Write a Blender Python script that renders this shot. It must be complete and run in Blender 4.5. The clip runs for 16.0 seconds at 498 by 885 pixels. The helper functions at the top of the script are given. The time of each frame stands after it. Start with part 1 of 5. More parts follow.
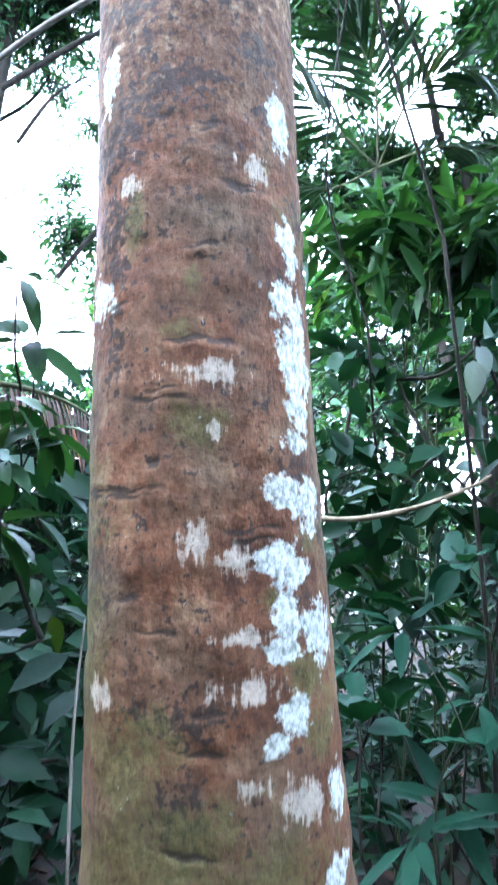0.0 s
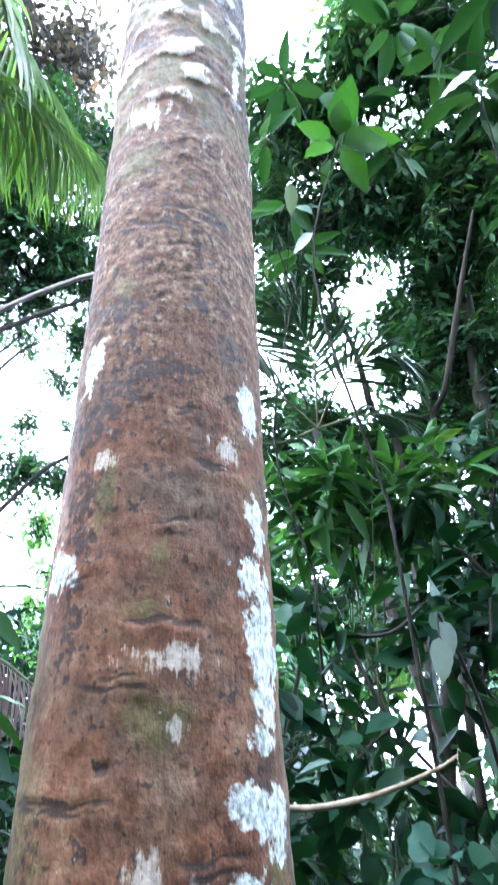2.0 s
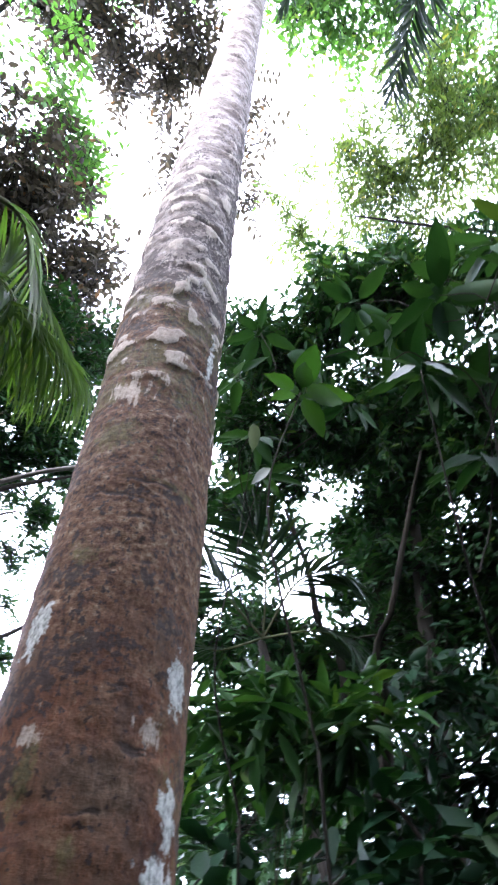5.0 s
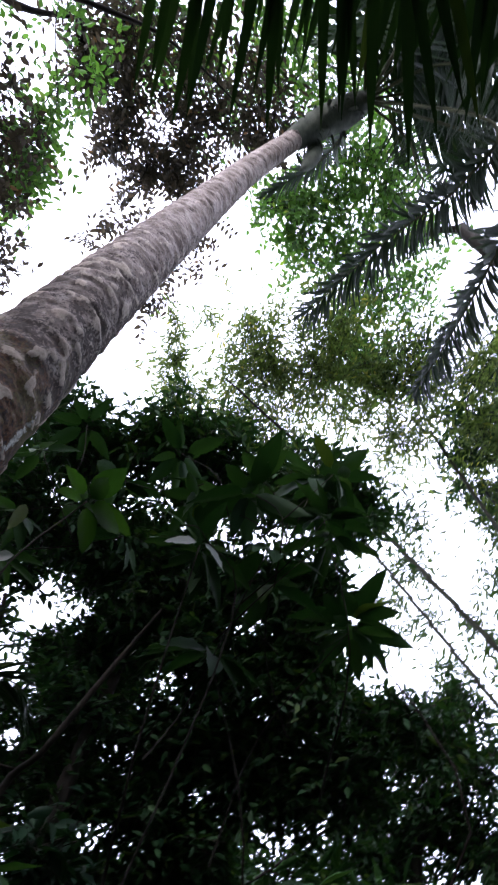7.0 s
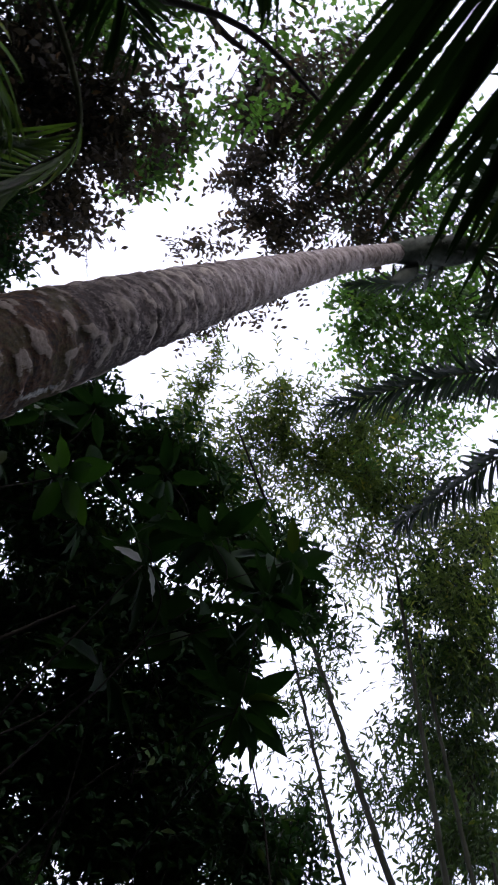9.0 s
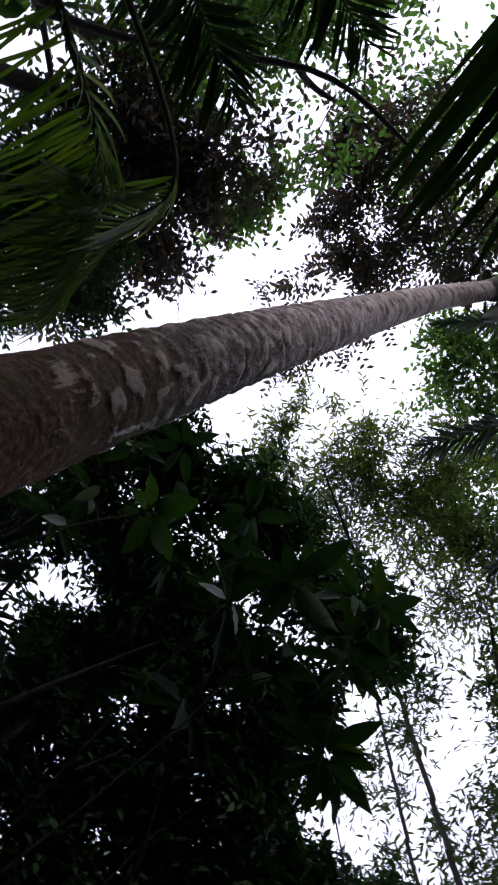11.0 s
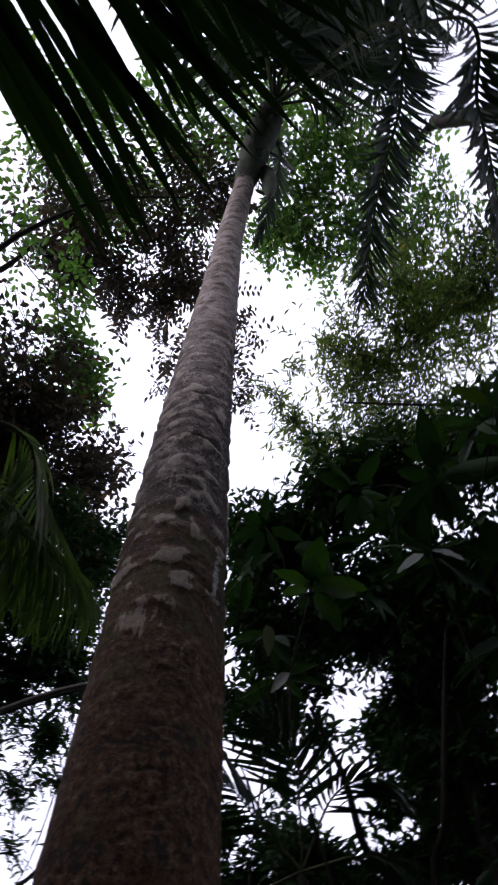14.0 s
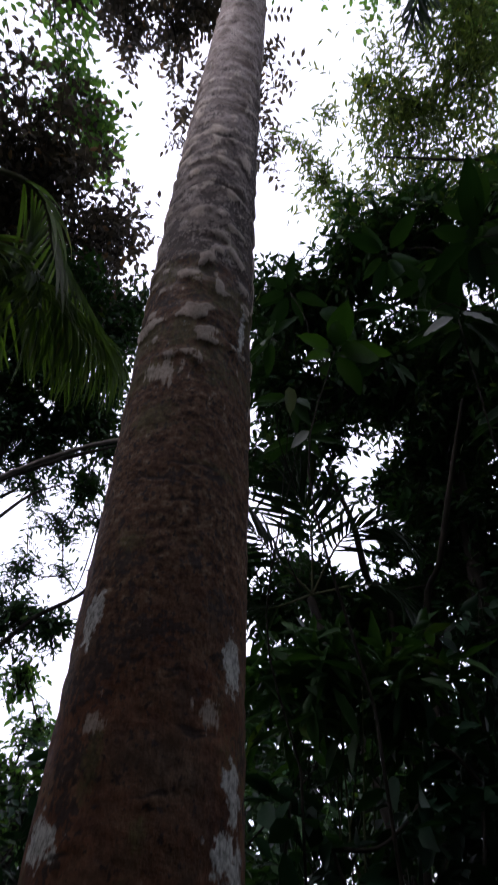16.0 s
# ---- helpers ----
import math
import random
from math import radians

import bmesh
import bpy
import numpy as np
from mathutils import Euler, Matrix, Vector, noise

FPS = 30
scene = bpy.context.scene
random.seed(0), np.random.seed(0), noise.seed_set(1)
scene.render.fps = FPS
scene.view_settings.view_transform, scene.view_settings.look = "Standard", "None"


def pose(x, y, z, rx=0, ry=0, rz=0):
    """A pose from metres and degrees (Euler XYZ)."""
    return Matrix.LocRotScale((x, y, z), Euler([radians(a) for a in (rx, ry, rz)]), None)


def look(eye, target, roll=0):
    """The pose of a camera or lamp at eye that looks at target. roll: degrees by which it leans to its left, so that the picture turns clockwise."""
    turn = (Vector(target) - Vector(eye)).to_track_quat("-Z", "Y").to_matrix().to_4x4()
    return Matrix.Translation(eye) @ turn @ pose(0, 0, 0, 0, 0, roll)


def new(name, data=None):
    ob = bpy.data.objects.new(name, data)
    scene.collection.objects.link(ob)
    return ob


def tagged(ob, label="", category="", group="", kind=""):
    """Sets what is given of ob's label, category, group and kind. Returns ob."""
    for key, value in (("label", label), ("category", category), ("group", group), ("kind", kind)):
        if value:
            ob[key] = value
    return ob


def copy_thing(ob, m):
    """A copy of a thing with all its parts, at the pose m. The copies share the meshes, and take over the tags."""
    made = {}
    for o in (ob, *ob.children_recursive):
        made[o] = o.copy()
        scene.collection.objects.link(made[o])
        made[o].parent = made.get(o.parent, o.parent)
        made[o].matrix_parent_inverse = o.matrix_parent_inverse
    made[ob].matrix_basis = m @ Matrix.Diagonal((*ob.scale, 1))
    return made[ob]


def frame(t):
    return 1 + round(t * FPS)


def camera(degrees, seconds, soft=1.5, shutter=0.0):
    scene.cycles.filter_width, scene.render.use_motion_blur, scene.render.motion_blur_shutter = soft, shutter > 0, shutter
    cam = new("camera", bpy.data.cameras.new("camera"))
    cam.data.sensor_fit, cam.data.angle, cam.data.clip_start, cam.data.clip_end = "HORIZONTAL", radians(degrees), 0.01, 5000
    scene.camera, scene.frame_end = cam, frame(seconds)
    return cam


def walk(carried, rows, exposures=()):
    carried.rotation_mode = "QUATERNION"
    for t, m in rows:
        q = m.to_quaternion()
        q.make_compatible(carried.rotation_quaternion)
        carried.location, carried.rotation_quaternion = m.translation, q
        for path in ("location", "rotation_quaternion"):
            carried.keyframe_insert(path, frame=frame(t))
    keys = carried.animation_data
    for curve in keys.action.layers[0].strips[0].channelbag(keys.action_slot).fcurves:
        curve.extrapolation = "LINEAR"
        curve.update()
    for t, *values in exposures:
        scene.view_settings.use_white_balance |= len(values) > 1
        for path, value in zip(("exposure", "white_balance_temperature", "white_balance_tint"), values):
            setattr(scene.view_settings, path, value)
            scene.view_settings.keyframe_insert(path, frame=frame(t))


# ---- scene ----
cam = camera(43.37, 16.0, soft=2.0, shutter=0.4)

PATH = [
    (0, (0.0041, -0.0266, 1.5277), (-0.0496, 1.9576, 1.7724), -0.19),
    (0.5, (0.0000, -0.0003, 1.5501), (0.0000, 1.9482, 2.0008), 0.01),
    (1, (-0.0098, -0.0124, 1.5612), (0.0550, 1.8573, 2.2683), 0.11),
    (1.5, (-0.0316, -0.0175, 1.5744), (0.1076, 1.8274, 2.3340), 1.07),
    (2, (-0.0358, -0.0154, 1.5885), (0.0973, 1.7402, 2.5372), 0.05),
    (2.5, (-0.0311, -0.0344, 1.6006), (0.0548, 1.6713, 2.6413), -1.11),
    (3, (-0.0199, -0.0470, 1.6198), (0.0347, 1.5737, 2.7904), -0.84),
    (3.2, (-0.0156, -0.0568, 1.6285), (0.0368, 1.5051, 2.8766), -0.93),
    (5.3, (-0.0364, -0.2207, 1.6593), (0.2327, 1.1296, 3.1099), 7.23),
    (5.5, (-0.0394, -0.2328, 1.6596), (0.3052, 1.0582, 3.1478), 8.26),
    (6, (-0.0395, -0.2579, 1.6580), (0.4554, 0.8766, 3.2290), 9.51),
    (6.5, (-0.0513, -0.2667, 1.6523), (0.5347, 0.7479, 3.2731), 12.53),
    (7, (-0.0579, -0.2519, 1.7004), (0.5174, 0.6088, 3.4116), 16.34),
    (7.5, (-0.0755, -0.2627, 1.6599), (0.4846, 0.5246, 3.4110), 22.42),
    (8, (-0.0805, -0.2605, 1.6544), (0.4268, 0.5365, 3.4172), 31.06),
    (8.5, (-0.0887, -0.2606, 1.6547), (0.4034, 0.5145, 3.4315), 36.46),
    (9, (-0.0948, -0.2624, 1.6504), (0.3554, 0.5103, 3.4393), 45.98),
    (9.5, (-0.1037, -0.2565, 1.6535), (0.2739, 0.6138, 3.4142), 58.00),
    (9.7, (-0.1001, -0.2549, 1.6526), (0.2551, 0.6523, 3.3993), 63.07),
    (11.8, (-0.0819, -0.2569, 1.6463), (0.0556, 0.7568, 3.3649), 53.77),
    (12, (-0.0742, -0.2563, 1.6493), (0.0554, 0.7339, 3.3821), 49.87),
    (12.5, (-0.0545, -0.2411, 1.6775), (0.1084, 0.6945, 3.4377), 34.19),
    (13, (-0.0482, -0.2476, 1.6864), (0.1252, 0.6480, 3.4663), 18.16),
    (13.5, (-0.0427, -0.2528, 1.6973), (0.1188, 0.6785, 3.4598), 8.28),
    (14, (-0.0282, -0.2605, 1.7113), (0.0637, 0.7025, 3.4617), 1.21),
    (14.5, (-0.0134, -0.2512, 1.7103), (0.0101, 0.8477, 3.3812), -1.20),
    (15, (-0.0196, -0.2461, 1.7067), (-0.0206, 1.0006, 3.2706), 1.73),
    (15.5, (-0.0240, -0.2388, 1.7086), (0.0505, 1.1534, 3.1425), 3.08),
    (16, (-0.0360, -0.2155, 1.6980), (0.0640, 1.3012, 2.9979), 3.34),
]
EXPOSURES = [
    (0.0, 5.5, 4900, 10), (3.2, 5.1, 5200, 14), (5.5, 3.35, 5600, 22), (7.0, 1.95, 5700, 24), (9.0, 0.75, 5800, 26), (12.0, 0.6, 5900, 27), (14.5, 0.5, 5900, 27), (16.0, 0.85, 5900, 26),
]
walk(cam, [(t, look(eye, target, roll)) for t, eye, target, roll in PATH], EXPOSURES)

# ---- sky and sun: a bright hazy overcast above the canopy ----
world = bpy.data.worlds.new("overcast_sky")
scene.world = world
world.use_nodes = True
wn = world.node_tree.nodes
sky = wn.new("ShaderNodeTexSky")
sky.sky_type = "NISHITA"
sky.sun_disc = False
sky.sun_elevation = radians(39)
sky.sun_rotation = radians(-110)
sky.air_density = 1.0
sky.dust_density = 6.0
sky.ozone_density = 1.0
wn["Background"].inputs["Strength"].default_value = 0.15
# a closed white cloud deck hides most of the blue
deck = wn.new("ShaderNodeMix")
deck.data_type = "RGBA"
deck.inputs["Factor"].default_value = 0.75
deck.inputs["B"].default_value = (8.6, 8.8, 9.2, 1)
world.node_tree.links.new(sky.outputs["Color"], deck.inputs["A"])
world.node_tree.links.new(deck.outputs["Result"], wn["Background"].inputs["Color"])
sun = bpy.data.lights.new("sun", "SUN")
sun.energy = 0.6
sun.angle = radians(35)
sun.color = (1.0, 0.96, 0.9)
sun_ob = new("sun", sun)
sun_ob.matrix_world = look((-7.0, -2.5, 6.0), (0, 0, 0))


# ---- node helpers and materials ----
def material(name):
    m = bpy.data.materials.new(name)
    m.use_nodes = True
    n = m.node_tree.nodes
    return m, n, m.node_tree.links, n["Principled BSDF"]


def noise_node(n, l, vector, scale, detail=4, rough=0.6):
    k = n.new("ShaderNodeTexNoise")
    k.inputs["Scale"].default_value = scale
    k.inputs["Detail"].default_value = detail
    k.inputs["Roughness"].default_value = rough
    if vector:
        l.new(vector, k.inputs["Vector"])
    return k.outputs["Fac"]


def ramp(n, l, fac, stops):
    r = n.new("ShaderNodeValToRGB")
    e = r.color_ramp.elements
    while len(e) < len(stops):
        e.new(0.5)
    for k, (p, c) in enumerate(stops):
        e[k].position = p
        e[k].color = (*c, 1) if not isinstance(c, (int, float)) else (c, c, c, 1)
    l.new(fac, r.inputs["Fac"])
    return r.outputs["Color"]


def mix(n, l, fac, a, b, mode="MIX"):
    k = n.new("ShaderNodeMix")
    k.data_type = "RGBA"
    k.blend_type = mode
    for s, v in ((k.inputs["Factor"], fac), (k.inputs["A"], a), (k.inputs["B"], b)):
        if isinstance(v, (int, float)):
            s.default_value = v
        elif isinstance(v, tuple):
            s.default_value = (*v, 1)
        else:
            l.new(v, s)
    return k.outputs["Result"]


def maths(n, l, op, a, b=0.0, clamp=False):
    k = n.new("ShaderNodeMath")
    k.operation = op
    k.use_clamp = clamp
    for s, v in zip(k.inputs, (a, b)):
        if isinstance(v, (int, float)):
            s.default_value = v
        else:
            l.new(v, s)
    return k.outputs[0]


def bump(n, l, p, height, strength, distance):
    b = n.new("ShaderNodeBump")
    b.inputs["Strength"].default_value = strength
    b.inputs["Distance"].default_value = distance
    l.new(height, b.inputs["Height"])
    l.new(b.outputs["Normal"], p.inputs["Normal"])


def leaf_material(name, dark, light, rough=0.45, through_light=0.35, glow=(1.6, 1.7, 0.6), per="island", spots=0.15, shine=0.35):
    """A thin leaf: glossy upper skin, light coming through, and colours that differ from leaf to leaf."""
    m, n, l, p = material(name)
    if per == "island":
        rnd = n.new("ShaderNodeNewGeometry").outputs["Random Per Island"]
    else:
        rnd = n.new("ShaderNodeObjectInfo").outputs["Random"]
    base = ramp(n, l, rnd, [(0.0, dark), (0.75, light), (0.94, light), (1.0, tuple(min(1, c * k) for c, k in zip(light, (2.2, 1.5, 0.9))))])
    co = n.new("ShaderNodeTexCoord").outputs["Object"]
    blotch = noise_node(n, l, co, 38, 5, 0.7)
    base = mix(n, l, spots, base, ramp(n, l, blotch, [(0.3, 0.25), (0.7, 1.0)]), "MULTIPLY")
    l.new(base, p.inputs["Base Color"])
    p.inputs["Roughness"].default_value = rough
    p.inputs["Specular IOR Level"].default_value = shine
    bump(n, l, p, noise_node(n, l, co, 90, 3), 0.25, 0.004)
    t = n.new("ShaderNodeBsdfTranslucent")
    l.new(mix(n, l, 1.0, base, glow, "MULTIPLY"), t.inputs["Color"])
    s = n.new("ShaderNodeMixShader")
    s.inputs["Fac"].default_value = through_light
    l.new(p.outputs["BSDF"], s.inputs[1])
    l.new(t.outputs["BSDF"], s.inputs[2])
    l.new(s.outputs["Shader"], n["Material Output"].inputs["Surface"])
    return m


def bark_material(name, dark, light, scale=14, stretch=0.25):
    m, n, l, p = material(name)
    co = n.new("ShaderNodeTexCoord").outputs["Object"]
    mp = n.new("ShaderNodeMapping")
    mp.inputs["Scale"].default_value = (1, 1, stretch)
    l.new(co, mp.inputs["Vector"])
    a = noise_node(n, l, mp.outputs["Vector"], scale, 6, 0.7)
    b = noise_node(n, l, co, scale * 0.25, 3)
    base = ramp(n, l, a, [(0.3, dark), (0.7, light)])
    base = mix(n, l, 0.5, base, ramp(n, l, b, [(0.35, 0.45), (0.65, 1.0)]), "MULTIPLY")
    l.new(base, p.inputs["Base Color"])
    p.inputs["Roughness"].default_value = 0.85
    p.inputs["Specular IOR Level"].default_value = 0.15
    bump(n, l, p, a, 0.6, 0.01)
    return m


LEAF_BIG = leaf_material("big_leaf_green", (0.008, 0.024, 0.01), (0.018, 0.045, 0.016), 0.55, 0.22, per="object", shine=0.08)
# Seedling and understory greens are darkened to stand in for deep shade.
LEAF_SEEDLING = leaf_material("shaded_seedling_leaf", (0.005, 0.02, 0.011), (0.012, 0.04, 0.022), 0.55, 0.15, per="object", shine=0.05)
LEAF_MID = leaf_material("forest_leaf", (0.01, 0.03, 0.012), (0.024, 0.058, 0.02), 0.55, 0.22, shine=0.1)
LEAF_UNDER = leaf_material("shaded_understory_leaf", (0.003, 0.011, 0.006), (0.011, 0.034, 0.015), 0.5, 0.18, shine=0.1)
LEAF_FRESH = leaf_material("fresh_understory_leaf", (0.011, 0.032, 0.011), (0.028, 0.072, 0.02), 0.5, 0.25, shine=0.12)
# Lighter copy of the forest leaf, its colour standing in for bright light.
LEAF_LIT = leaf_material("lit_green_leaf", (0.035, 0.085, 0.025), (0.07, 0.15, 0.045), 0.45, 0.55)
LEAF_RED = leaf_material("bronze_leaf", (0.03, 0.027, 0.022), (0.06, 0.055, 0.04), 0.55, 0.4, glow=(1.3, 1.15, 0.9), shine=0.15)
# Big leaf brightened in colour to stand in for backlight.
LEAF_LIT_BIG = leaf_material("lit_whorl_leaf", (0.014, 0.04, 0.01), (0.024, 0.06, 0.013), 0.5, 0.4, per="object", shine=0.08)
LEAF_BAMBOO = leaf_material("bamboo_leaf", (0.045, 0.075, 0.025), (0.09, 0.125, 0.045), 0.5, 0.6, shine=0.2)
# Darker copy of the bamboo leaf, with shade put into its colour.
LEAF_BAMBOO_SHADED = leaf_material("shaded_bamboo_leaf", (0.018, 0.038, 0.014), (0.038, 0.065, 0.024), 0.5, 0.5, shine=0.2)
LEAF_PALM = leaf_material("palm_leaflet", (0.008, 0.02, 0.009), (0.016, 0.036, 0.014), 0.5, 0.12, per="object", shine=0.15)
LEAF_PALM_YOUNG = leaf_material("young_palm_leaflet", (0.03, 0.062, 0.01), (0.052, 0.095, 0.015), 0.5, 0.5, per="object")
LEAF_PALE = leaf_material("pale_leaf_underside", (0.075, 0.095, 0.085), (0.125, 0.15, 0.135), 0.55, 0.15, per="object")
LEAF_DRY = leaf_material("dry_leaf", (0.025, 0.013, 0.007), (0.07, 0.038, 0.02), 0.8, 0.1, glow=(1.2, 1.0, 0.7))
LEAF_DEAD = leaf_material("dead_frond_leaflet", (0.04, 0.022, 0.018), (0.1, 0.062, 0.05), 0.8, 0.1, glow=(1.2, 1.0, 0.8), per="object")
BARK_DARK = bark_material("dark_bark", (0.01, 0.009, 0.007), (0.03, 0.025, 0.018))
BARK_GREY = bark_material("grey_bark", (0.08, 0.07, 0.055), (0.2, 0.18, 0.15))
CULM = bark_material("bamboo_culm", (0.012, 0.014, 0.008), (0.03, 0.032, 0.017), 8, 0.1)
STEM = bark_material("green_stem", (0.02, 0.03, 0.012), (0.06, 0.065, 0.028))
RACHIS = bark_material("palm_rachis", (0.03, 0.036, 0.016), (0.08, 0.085, 0.04), 10, 0.2)
SHEATH = bark_material("leaf_sheath", (0.03, 0.04, 0.026), (0.085, 0.1, 0.07), 16, 0.12)
DRY_WOOD = bark_material("dead_stick", (0.13, 0.1, 0.06), (0.28, 0.23, 0.16), 30)


def trunk_material():
    """Palm bark: red-brown below, grey above, with white crust lichen, moss, dark stains and painted shade kept in mesh
    fields.
    """
    m, n, l, p = material("palm_bark")
    co = n.new("ShaderNodeTexCoord").outputs["Object"]

    def field(name):
        a = n.new("ShaderNodeAttribute")
        a.attribute_name = name
        return a.outputs["Fac"]

    def stretched(s):
        mp = n.new("ShaderNodeMapping")
        mp.inputs["Scale"].default_value = s
        l.new(co, mp.inputs["Vector"])
        return mp.outputs["Vector"]

    fine = noise_node(n, l, stretched((1, 1, 0.7)), 120, 6, 0.65)
    dots = noise_node(n, l, stretched((1, 1, 0.9)), 95, 2, 0.5)
    speck = noise_node(n, l, stretched((1, 1, 0.8)), 210, 3, 0.6)
    blotch = noise_node(n, l, stretched((1, 1, 0.75)), 16, 6, 0.68)
    mottle = noise_node(n, l, stretched((1, 1, 1.3)), 46, 6, 0.7)
    broad = noise_node(n, l, co, 5.5, 4, 0.6)
    streak = noise_node(n, l, stretched((1, 1, 0.16)), 75, 4, 0.65)
    flat = noise_node(n, l, stretched((1, 1, 1.5)), 10, 6, 0.66)

    def signed(v, k):
        return maths(n, l, "MULTIPLY", maths(n, l, "SUBTRACT", v, 0.5), k)

    # red-brown lower bark
    red = ramp(n, l, blotch, [(0.34, (0.085, 0.034, 0.016)), (0.5, (0.205, 0.086, 0.038)), (0.64, (0.3, 0.17, 0.088))])
    red = mix(n, l, ramp(n, l, broad, [(0.43, 0.0), (0.62, 0.65)]), red, (0.19, 0.14, 0.085))
    red = mix(n, l, 0.4, red, ramp(n, l, streak, [(0.36, 0.45), (0.58, 1.0)]), "MULTIPLY")
    red = mix(n, l, 0.4, red, ramp(n, l, mottle, [(0.36, 0.4), (0.56, 1.0)]), "MULTIPLY")
    red = mix(n, l, ramp(n, l, mottle, [(0.62, 0.0), (0.72, 0.4)]), red, (0.36, 0.25, 0.17))
    red = mix(n, l, ramp(n, l, dots, [(0.6, 0.0), (0.74, 0.5)]), red, (0.06, 0.032, 0.022))
    # mottled tan and grey in the middle, sown with dark specks
    tan = ramp(n, l, mottle, [(0.38, (0.03, 0.016, 0.008)), (0.46, (0.12, 0.058, 0.026)), (0.55, (0.2, 0.118, 0.06)), (0.68, (0.37, 0.28, 0.18))])
    tan = mix(n, l, ramp(n, l, broad, [(0.42, 0.0), (0.58, 0.45)]), tan, (0.14, 0.062, 0.026))
    tan = mix(n, l, ramp(n, l, dots, [(0.55, 0.0), (0.66, 0.8)]), tan, (0.035, 0.026, 0.022))
    # grey upper bark with pale and dark flat blotches
    grey = ramp(n, l, flat, [(0.36, (0.1, 0.072, 0.055)), (0.45, (0.21, 0.168, 0.138)), (0.54, (0.33, 0.275, 0.24)), (0.66, (0.48, 0.42, 0.37))])
    grey = mix(n, l, 0.3, grey, ramp(n, l, mottle, [(0.38, 0.3), (0.55, 1.0)]), "MULTIPLY")
    base = mix(n, l, ramp(n, l, maths(n, l, "ADD", field("grey"), signed(blotch, 1.4)), [(0.35, 0.0), (0.6, 1.0)]), red, tan)
    base = mix(n, l, ramp(n, l, maths(n, l, "ADD", field("upper"), signed(flat, 1.5)), [(0.35, 0.0), (0.6, 1.0)]), base, grey)
    # real dark stains together with the shade painted on the trunk
    stain_shade = maths(n, l, "ADD", maths(n, l, "ADD", field("stain_shade"), signed(mottle, 1.6)), signed(dots, 3.2))
    base = mix(n, l, ramp(n, l, stain_shade, [(0.4, 0.0), (0.68, 0.85)]), base, (0.05, 0.036, 0.029))
    moss = maths(n, l, "ADD", maths(n, l, "ADD", field("moss"), signed(blotch, 1.8)), signed(fine, 1.2))
    base = mix(n, l, ramp(n, l, moss, [(0.45, 0.0), (0.8, 0.75)]), base, mix(n, l, fine, (0.04, 0.04, 0.012), (0.17, 0.15, 0.045)))
    pale = maths(n, l, "ADD", maths(n, l, "ADD", field("pale"), signed(streak, 2.0)), signed(mottle, 1.2))
    base = mix(n, l, ramp(n, l, pale, [(0.5, 0.0), (0.74, 0.8)]), base, (0.58, 0.5, 0.4))
    white = maths(n, l, "ADD", maths(n, l, "ADD", field("lichen"), signed(blotch, 1.7)), signed(mottle, 1.3))
    white = maths(n, l, "ADD", white, signed(dots, 0.7))
    base = mix(n, l, ramp(n, l, white, [(0.44, 0.0), (0.62, 1.0)]), base, ramp(n, l, fine, [(0.32, (0.28, 0.29, 0.24)), (0.56, (0.66, 0.67, 0.61))]))
    base = mix(n, l, 0.6, base, ramp(n, l, fine, [(0.36, 0.5), (0.56, 1.0)]), "MULTIPLY")
    base = mix(n, l, ramp(n, l, speck, [(0.62, 0.0), (0.7, 0.55)]), base, (0.05, 0.03, 0.022))
    base = mix(n, l, ramp(n, l, field("scar"), [(0.3, 0.0), (0.8, 0.88)]), base, (0.03, 0.02, 0.014))
    l.new(base, p.inputs["Base Color"])
    p.inputs["Roughness"].default_value = 0.8
    p.inputs["Specular IOR Level"].default_value = 0.3
    h = maths(n, l, "ADD", maths(n, l, "MULTIPLY", fine, 0.5), maths(n, l, "MULTIPLY", mottle, 0.8))
    bump(n, l, p, h, 0.6, 0.006)
    return m


TRUNK_BARK = trunk_material()


def ground_material():
    m, n, l, p = material("forest_soil")
    co = n.new("ShaderNodeTexCoord").outputs["Object"]
    a = noise_node(n, l, co, 9, 8, 0.7)
    b = noise_node(n, l, co, 0.7, 4)
    base = ramp(n, l, a, [(0.3, (0.01, 0.007, 0.005)), (0.55, (0.025, 0.017, 0.011)), (0.75, (0.05, 0.034, 0.021))])
    base = mix(n, l, ramp(n, l, b, [(0.5, 0.0), (0.65, 0.5)]), base, (0.02, 0.03, 0.011))
    l.new(base, p.inputs["Base Color"])
    p.inputs["Roughness"].default_value = 0.95
    bump(n, l, p, a, 0.8, 0.03)
    return m


SOIL = ground_material()


# ---- mesh helpers ----
def mesh_of(name, verts, faces, mat, smooth=True):
    """One mesh from an array of places and an array of faces with equal numbers of corners."""
    verts, faces = np.asarray(verts, np.float32), np.asarray(faces, np.int32)
    me = bpy.data.meshes.new(name)
    k = faces.shape[1]
    me.vertices.add(len(verts))
    me.vertices.foreach_set("co", verts.ravel())
    me.loops.add(faces.size)
    me.loops.foreach_set("vertex_index", faces.ravel())
    me.polygons.add(len(faces))
    me.polygons.foreach_set("loop_start", np.arange(0, faces.size, k, dtype=np.int32))
    me.polygons.foreach_set("loop_total", np.full(len(faces), k, np.int32))
    me.polygons.foreach_set("use_smooth", np.full(len(faces), smooth))
    me.materials.append(mat)
    me.update(calc_edges=True)
    return me


def part(name, me, parent, label="", m=None):
    ob = new(name, me)
    ob.parent = parent
    if m is not None:
        ob.matrix_basis = m
    return tagged(ob, label)


def thing(name, place, label, category, group="", kind=""):
    ob = new(name)
    ob.location = place
    return tagged(ob, label, category, group, kind)


